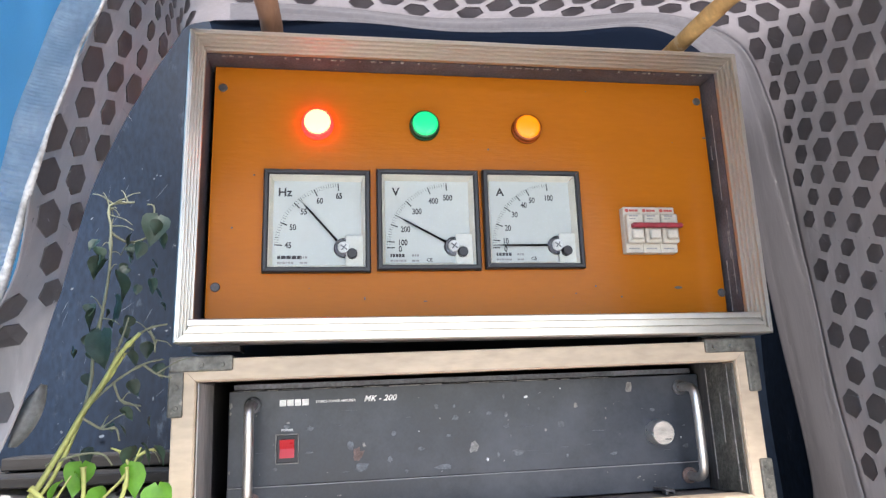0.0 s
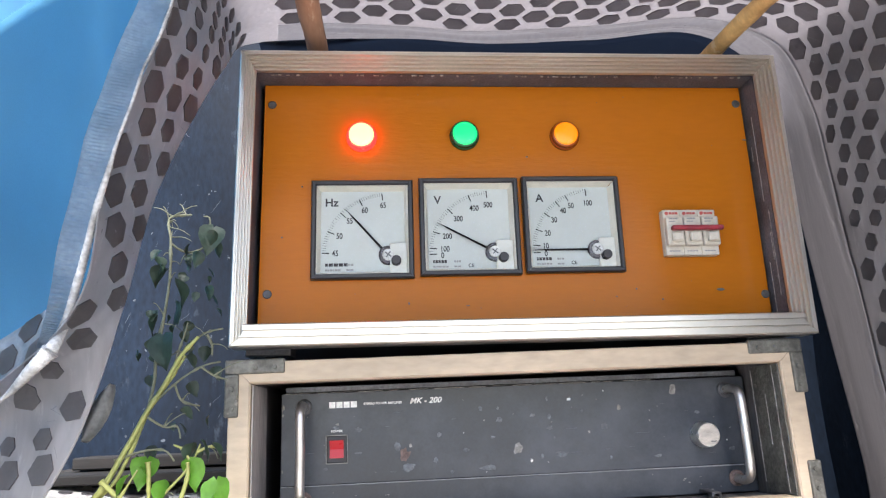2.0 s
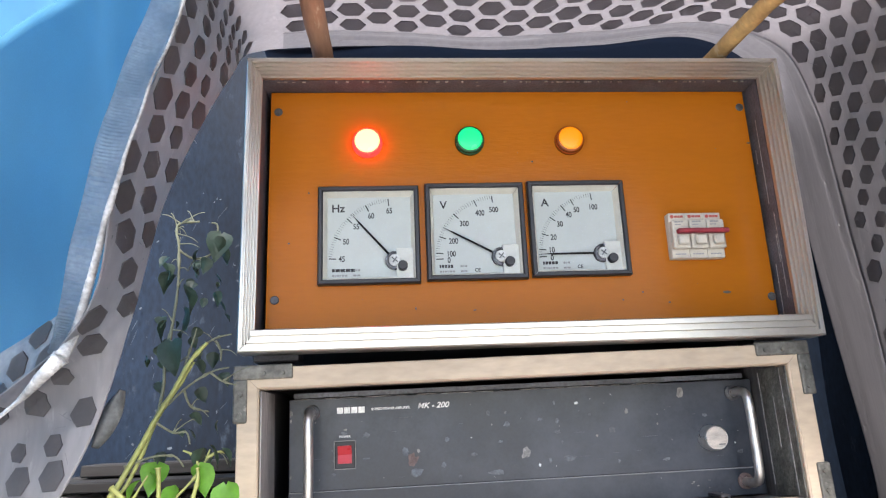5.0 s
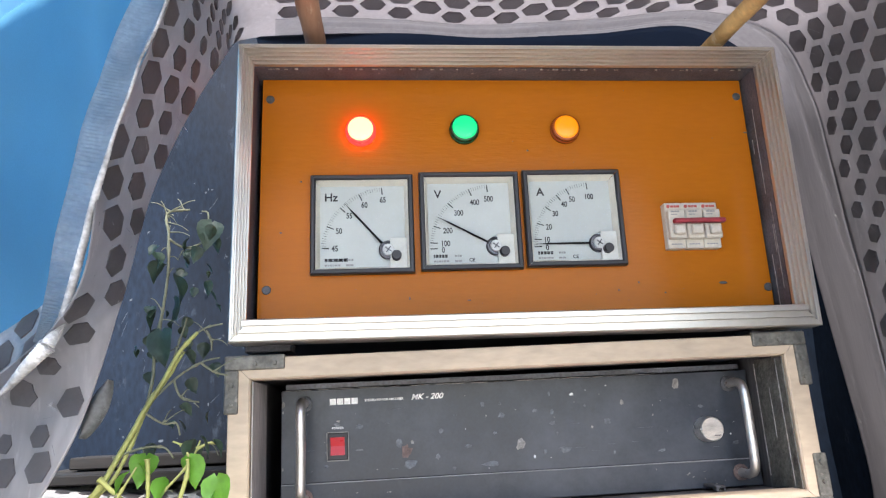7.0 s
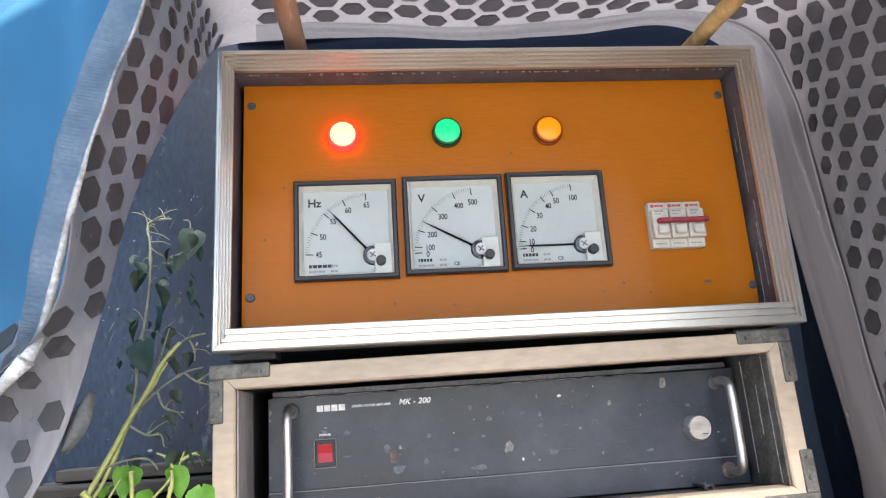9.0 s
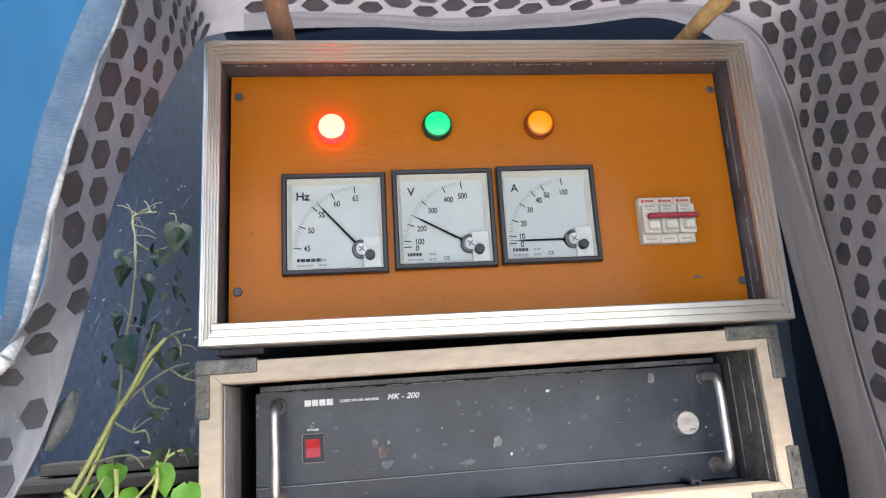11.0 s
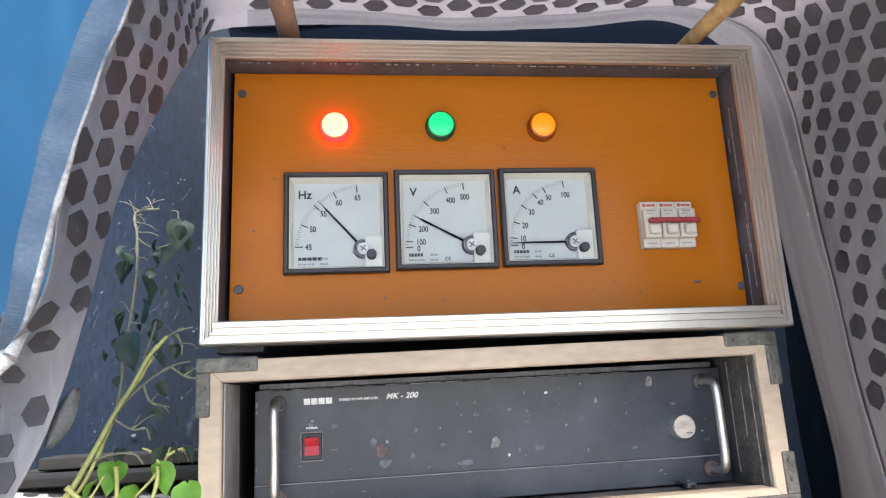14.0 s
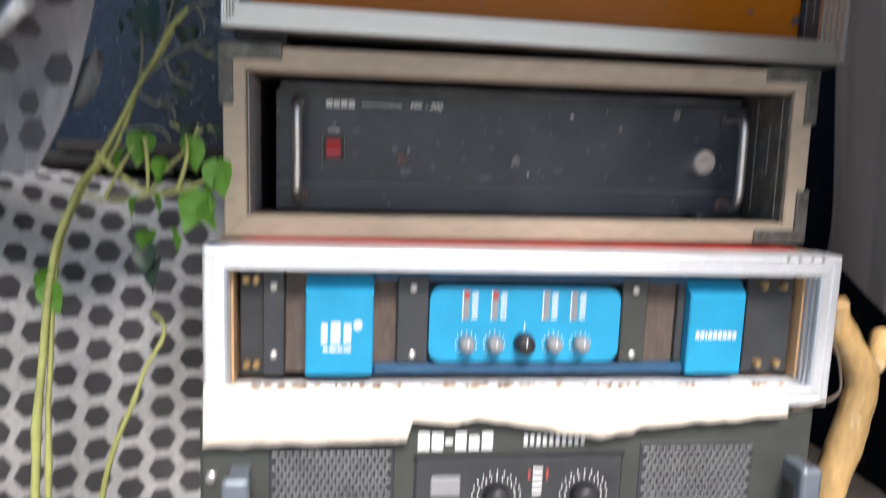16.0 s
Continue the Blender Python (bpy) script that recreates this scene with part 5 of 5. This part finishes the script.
tagged(part("torn_fringe", bm, mat("brown_torn_fibre", (0.55, 0.36, 0.22), 0.9, 0, 0.3, 60, 300, 0.4), card, "brown torn paper fibres"), kind="stuff")

# ---- lowest unit ----
qy = -0.086
qt = thing("rack_amplifier", (-0.008, 0.05, GROUND), "dark amplifier with two metal grilles under the stack", "amplifier")
part("body", box(-0.2610, 0.2450, qy + 0.006, 0.27, GROUND, 0.2745, 0.003), QT_BODY, qt)
part("front_panel", box(-0.2610, 0.2450, qy, qy + 0.006, GROUND + 0.006, 0.2735, 0.003), QT_BODY, qt)
for x0, x1 in ((-0.207, -0.114), (0.093, 0.190)):
    gr = part("grille", box(x0 - 0.002, x1 + 0.002, qy - 0.0010, qy + 0.001, 0.105, 0.2470, 0.0008), CHARCOAL, qt, "woven metal grille")
    bm = None
    cols, rws = 17, 24
    for r in range(rws):
        for c in range(cols):
            w = (x1 - x0) / cols
            x = x0 + w * (c + (0.5 if r % 2 else 0.0))
            z = 0.245 - (r + 0.5) * 0.0057
            if x + w * 0.8 > x1:
                continue
            bm2 = bmesh.new()
            v = [bm2.verts.new(p) for p in ((x + w * 0.1, qy - 0.0012, z - 0.002), (x + w * 0.9, qy - 0.0012, z - 0.0012), (x + w * 0.9, qy - 0.0034, z + 0.0012), (x + w * 0.1, qy - 0.0034, z + 0.0018))]
            bm2.faces.new(v)
            bm = join(bm, bm2)
    tagged(part("grille_mesh", bm, QT_GRILLE, gr), kind="stuff")
part("centre_plate", box(-0.096, 0.0765, qy - 0.0025, qy + 0.001, 0.105, 0.2375, 0.002), CHARCOAL, qt)
part("rim", rail("top", -0.0975, 0.078, 0.105, 0.239, [(0, qy), (0, qy - 0.0035), (0.0015, qy - 0.0035), (0.0015, qy)]), METER_BLACK, qt)
for x in (-0.0290, 0.0440):
    smooth(part("knob", lathe(x, 0.2040, [(qy - 0.002, 0.0115), (qy - 0.014, 0.0105), (qy - 0.016, 0.008)], 24), METER_BLACK, qt, "black rotary knob"))
    bm = None
    for i in range(15):
        a = radians(-30 + 240 * i / 14)
        for k in range(2):
            r = 0.0155 + k * 0.0045
            bm = box(x + r * math.cos(a) - 0.0005, x + r * math.cos(a) + 0.0005, qy - 0.0028, qy - 0.0025, 0.2040 + r * math.sin(a) - 0.0013, 0.2040 + r * math.sin(a) + 0.0013, 0, bm)
    part("scale_marks", bm, PRINT_WHITE, qt)
bm = None
for i in range(5):
    bm = box(0.0005, 0.0085, qy - 0.0028, qy - 0.0025, 0.205 + i * 0.0050, 0.2075 + i * 0.0050, 0, bm)
part("level_print", bm, PRINT_WHITE, qt)
part("level_light", box(-0.0035, -0.0018, qy - 0.0032, qy - 0.0025, 0.218, 0.226, 0), PRINT_RED, qt)
part("level_light", box(0.0115, 0.0132, qy - 0.0032, qy - 0.0025, 0.218, 0.226, 0), PRINT_RED, qt)
part("square_button", box(-0.0830, -0.0590, qy - 0.0045, qy - 0.002, 0.205, 0.2215, 0.001), PRINT_GREY, qt)
# maker's mark as plain white blocks
bm = None
for x, w, h in ((-0.0940, 0.0095, 0.0145), (-0.0830, 0.0095, 0.0140), (-0.0720, 0.0060, 0.0040), (-0.0640, 0.0090, 0.0145), (-0.0530, 0.0085, 0.0110), (-0.0425, 0.0090, 0.0145)):
    bm = box(x, x + w, qy - 0.0006, qy, 0.2430 + (0.005 if h < 0.005 else 0), 0.2430 + (0.005 if h < 0.005 else 0) + h, 0.0002, bm)
part("maker_mark", bm, PRINT_WHITE, qt)
part("model_print", bars(-0.008, 0.043, qy - 0.0002, 0.2505, 0.0085, (2, 2, 2, 2, 2, 2, 2, 2, 2, 2), 0.0022), PRINT_WHITE, qt)
for x0, x1 in ((-0.2400, -0.2195), (0.2180, 0.2370)):
    bm = box(x0, x1, qy - 0.030, qy - 0.018, 0.11, 0.2345, 0.004, None, 3)
    box(x0 + 0.003, x1 - 0.003, qy - 0.020, qy + 0.001, 0.215, 0.2325, 0.001, bm)
    box(x0 + 0.003, x1 - 0.003, qy - 0.020, qy + 0.001, 0.112, 0.13, 0.001, bm)
    part("handle", bm, QT_HANDLE, qt, "blue-grey metal handle")
for x in (-0.2520, 0.2400):
    part("bolt", lathe(x, 0.2240, [(qy, 0.0045), (qy - 0.003, 0.0045), (qy - 0.004, 0.003)], 12), SILVER, qt)


# ---- climbing plant between the sheet and the stack ----
plant = thing("climbing_plant", (-0.335, -0.13, GROUND), "straggling green climbing plant with thin twigs beside the stack", "plant")


def stem(knots, r0, r1, material, n=30, name="stem"):
    pts = [p + 0.002 * Vector((noise.noise(p * 30), noise.noise(p * 30 + Vector((7, 0, 0))), 0)) for p in curve_through(knots, n)]
    return smooth(part(name, tube(pts, [r0 + (r1 - r0) * i / (n - 1) + (0.0006 if i % 9 == 0 else 0) for i in range(n)], 7), material, plant)), pts


MAIN = ((-0.345, -0.16, GROUND), (-0.350, -0.15, 0.244), (-0.352, -0.115, 0.380), (-0.338, -0.100, 0.440), (-0.3205, -0.100, 0.466), (-0.2995, -0.085, 0.516), (-0.281, -0.085, 0.552), (-0.267, -0.085, 0.570))
stem(MAIN, 0.0030, 0.0014, STEM, 50)
stem([(x + 0.004 + 0.003 * math.sin(k * 2.1), y + 0.005, z + (0.004 if k else 0)) for k, (x, y, z) in enumerate(MAIN[:-1])], 0.0021, 0.0011, STEM, 50)
stem(((-0.330, -0.13, GROUND), (-0.320, -0.12, 0.227), (-0.300, -0.10, 0.30), (-0.287, -0.08, 0.336), (-0.296, -0.08, 0.352)), 0.0026, 0.0010, STEM, 40)
_, vine = stem(((-0.2995, -0.085, 0.516), (-0.300, -0.075, 0.560), (-0.2965, -0.07, 0.603), (-0.2995, -0.06, 0.652), (-0.3045, -0.055, 0.668), (-0.3035, -0.053, 0.677), (-0.286, -0.052, 0.679)), 0.0013, 0.0008, TWIG, 40)
SIDE = (((-0.2995, -0.06, 0.652), (-0.288, -0.052, 0.646), (-0.272, -0.05, 0.653), (-0.2715, -0.05, 0.675), (-0.277, -0.05, 0.678)),
        ((-0.285, -0.085, 0.545), (-0.281, -0.082, 0.560), (-0.276, -0.080, 0.582)),
        ((-0.272, -0.085, 0.566), (-0.262, -0.080, 0.574), (-0.250, -0.078, 0.577)),
        ((-0.262, -0.080, 0.572), (-0.258, -0.079, 0.565), (-0.257, -0.079, 0.556)),
        ((-0.2995, -0.085, 0.516), (-0.285, -0.078, 0.535), (-0.266, -0.072, 0.548), (-0.252, -0.068, 0.552)),
        ((-0.285, -0.078, 0.535), (-0.279, -0.075, 0.522), (-0.266, -0.072, 0.518)),
        ((-0.266, -0.072, 0.548), (-0.256, -0.07, 0.541), (-0.246, -0.068, 0.538)),
        ((-0.302, -0.085, 0.512), (-0.288, -0.082, 0.503), (-0.279, -0.080, 0.503), (-0.276, -0.079, 0.494)),
        ((-0.318, -0.095, 0.480), (-0.300, -0.09, 0.486), (-0.285, -0.086, 0.486), (-0.278, -0.085, 0.478)),
        ((-0.338, -0.098, 0.440), (-0.315, -0.105, 0.436), (-0.290, -0.105, 0.440), (-0.262, -0.10, 0.450)),
        ((-0.318, -0.105, 0.436), (-0.308, -0.11, 0.455), (-0.297, -0.11, 0.474)),
        ((-0.290, -0.105, 0.440), (-0.282, -0.10, 0.455), (-0.262, -0.10, 0.476), (-0.256, -0.10, 0.490)),
        ((-0.262, -0.10, 0.476), (-0.268, -0.098, 0.486), (-0.276, -0.096, 0.490)),
        ((-0.258, -0.10, 0.484), (-0.250, -0.098, 0.488), (-0.244, -0.096, 0.486)))
for k, line in enumerate(SIDE):
    stem(line, 0.0010 if k < 9 else 0.0013, 0.0006, TWIG if k < 9 else STEM, 16, "twig")
for line in ([(-0.323, -0.105, 0.467), (-0.294, -0.105, 0.443), (-0.27, -0.105, 0.443), (-0.243, -0.105, 0.455)],
             [(-0.291, -0.105, 0.479), (-0.29, -0.105, 0.459), (-0.291, -0.105, 0.443)],
             [(-0.27, -0.105, 0.443), (-0.263, -0.105, 0.467), (-0.263, -0.105, 0.478)]):
    stem(line, 0.0019, 0.0010, STEM, 20, "twig")
rnd = random.Random(11)
for i in range(34):
    p = vine[rnd.randrange(2, 38)] if i % 2 else Vector(SIDE[rnd.randrange(len(SIDE))][1])
    d = Vector((rnd.uniform(-0.016, 0.020), rnd.uniform(-0.006, 0.01), rnd.uniform(-0.010, 0.016)))
    stem((p, p + d * 0.6 + Vector((0, 0, 0.002)), p + d), 0.0005, 0.0003, TWIG, 6, "twig")


def leaf(at, size, yaw, pitch, roll, material):
    """A heart-shaped leaf, creased along its midrib."""
    bm = bmesh.new()
    n = 9
    rows = []
    for i in range(n):
        u = i / (n - 1)
        w = 0.46 * math.sin(math.pi * min(1, u ** 0.62)) * (1 - 0.25 * u) + (0.05 if i == 0 else 0)
        row = []
        for k in (-1, -0.5, 0, 0.5, 1):
            row.append(bm.verts.new((k * w + 0.02 * noise.noise(Vector((u * 4, k, yaw))), u - (0.10 * abs(k) if u < 0.3 else 0), 0.16 * abs(k) * w * 2 - 0.22 * u * u + 0.03 * math.sin(u * 9 + k * 2))))
        rows.append(row)
    for a, b in zip(rows, rows[1:]):
        for k in range(4):
            bm.faces.new((a[k], a[k + 1], b[k + 1], b[k]))
    bmesh.ops.transform(bm, verts=bm.verts, matrix=pose(*at, pitch, roll, yaw) @ Matrix.Scale(size, 4))
    smooth(part("leaf", bm, material, plant))


for at, size, yaw, pitch, roll in (((-0.292, -0.105, 0.481), 0.023, 25, -62, 10),
                                   ((-0.304, -0.105, 0.47), 0.018, 95, -55, 0),
                                   ((-0.296, -0.105, 0.475), 0.015, -70, -50, 20),
                                   ((-0.263, -0.105, 0.479), 0.023, -20, -68, -10),
                                   ((-0.279, -0.105, 0.465), 0.018, 60, -75, 10),
                                   ((-0.255, -0.105, 0.443), 0.03, 5, -84, 20),
                                   ((-0.25, -0.105, 0.437), 0.022, 60, -80, -20),
                                   ((-0.243, -0.105, 0.465), 0.026, 170, -78, 10),
                                   ((-0.245, -0.105, 0.455), 0.024, 120, -80, -20),
                                   ((-0.288, -0.105, 0.443), 0.018, -60, -60, 0),
                                   ((-0.297, -0.105, 0.438), 0.018, 100, -70, 20),
                                   ((-0.29, -0.105, 0.415), 0.018, 40, -60, 0),
                                   ((-0.275, -0.105, 0.417), 0.018, -50, -60, 10),
                                   ((-0.350, -0.115, 0.388), 0.022, 60, -60, 0), ((-0.352, -0.115, 0.378), 0.022, 180, -70, 20)):
    leaf(at, size, yaw, pitch, roll, LEAF)
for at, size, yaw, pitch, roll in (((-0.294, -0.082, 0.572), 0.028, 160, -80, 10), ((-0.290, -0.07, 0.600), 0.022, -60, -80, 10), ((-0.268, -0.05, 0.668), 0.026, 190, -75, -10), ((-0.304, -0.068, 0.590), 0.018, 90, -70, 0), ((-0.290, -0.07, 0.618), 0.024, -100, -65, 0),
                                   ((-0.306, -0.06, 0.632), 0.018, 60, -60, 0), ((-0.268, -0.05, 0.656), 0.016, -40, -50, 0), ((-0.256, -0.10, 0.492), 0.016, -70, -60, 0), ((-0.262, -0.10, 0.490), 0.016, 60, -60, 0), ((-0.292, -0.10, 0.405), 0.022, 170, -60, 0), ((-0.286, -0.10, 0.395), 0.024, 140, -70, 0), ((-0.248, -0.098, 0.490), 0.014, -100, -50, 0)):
    leaf(at, size, yaw, pitch, roll, LEAF_SHADED)
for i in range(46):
    leaf((rnd.uniform(-0.318, -0.258), rnd.uniform(-0.08, -0.02), rnd.uniform(0.48, 0.66)), rnd.uniform(0.006, 0.014), rnd.uniform(0, 360), rnd.uniform(-90, -40), rnd.uniform(-30, 30), LEAF_SHADED)
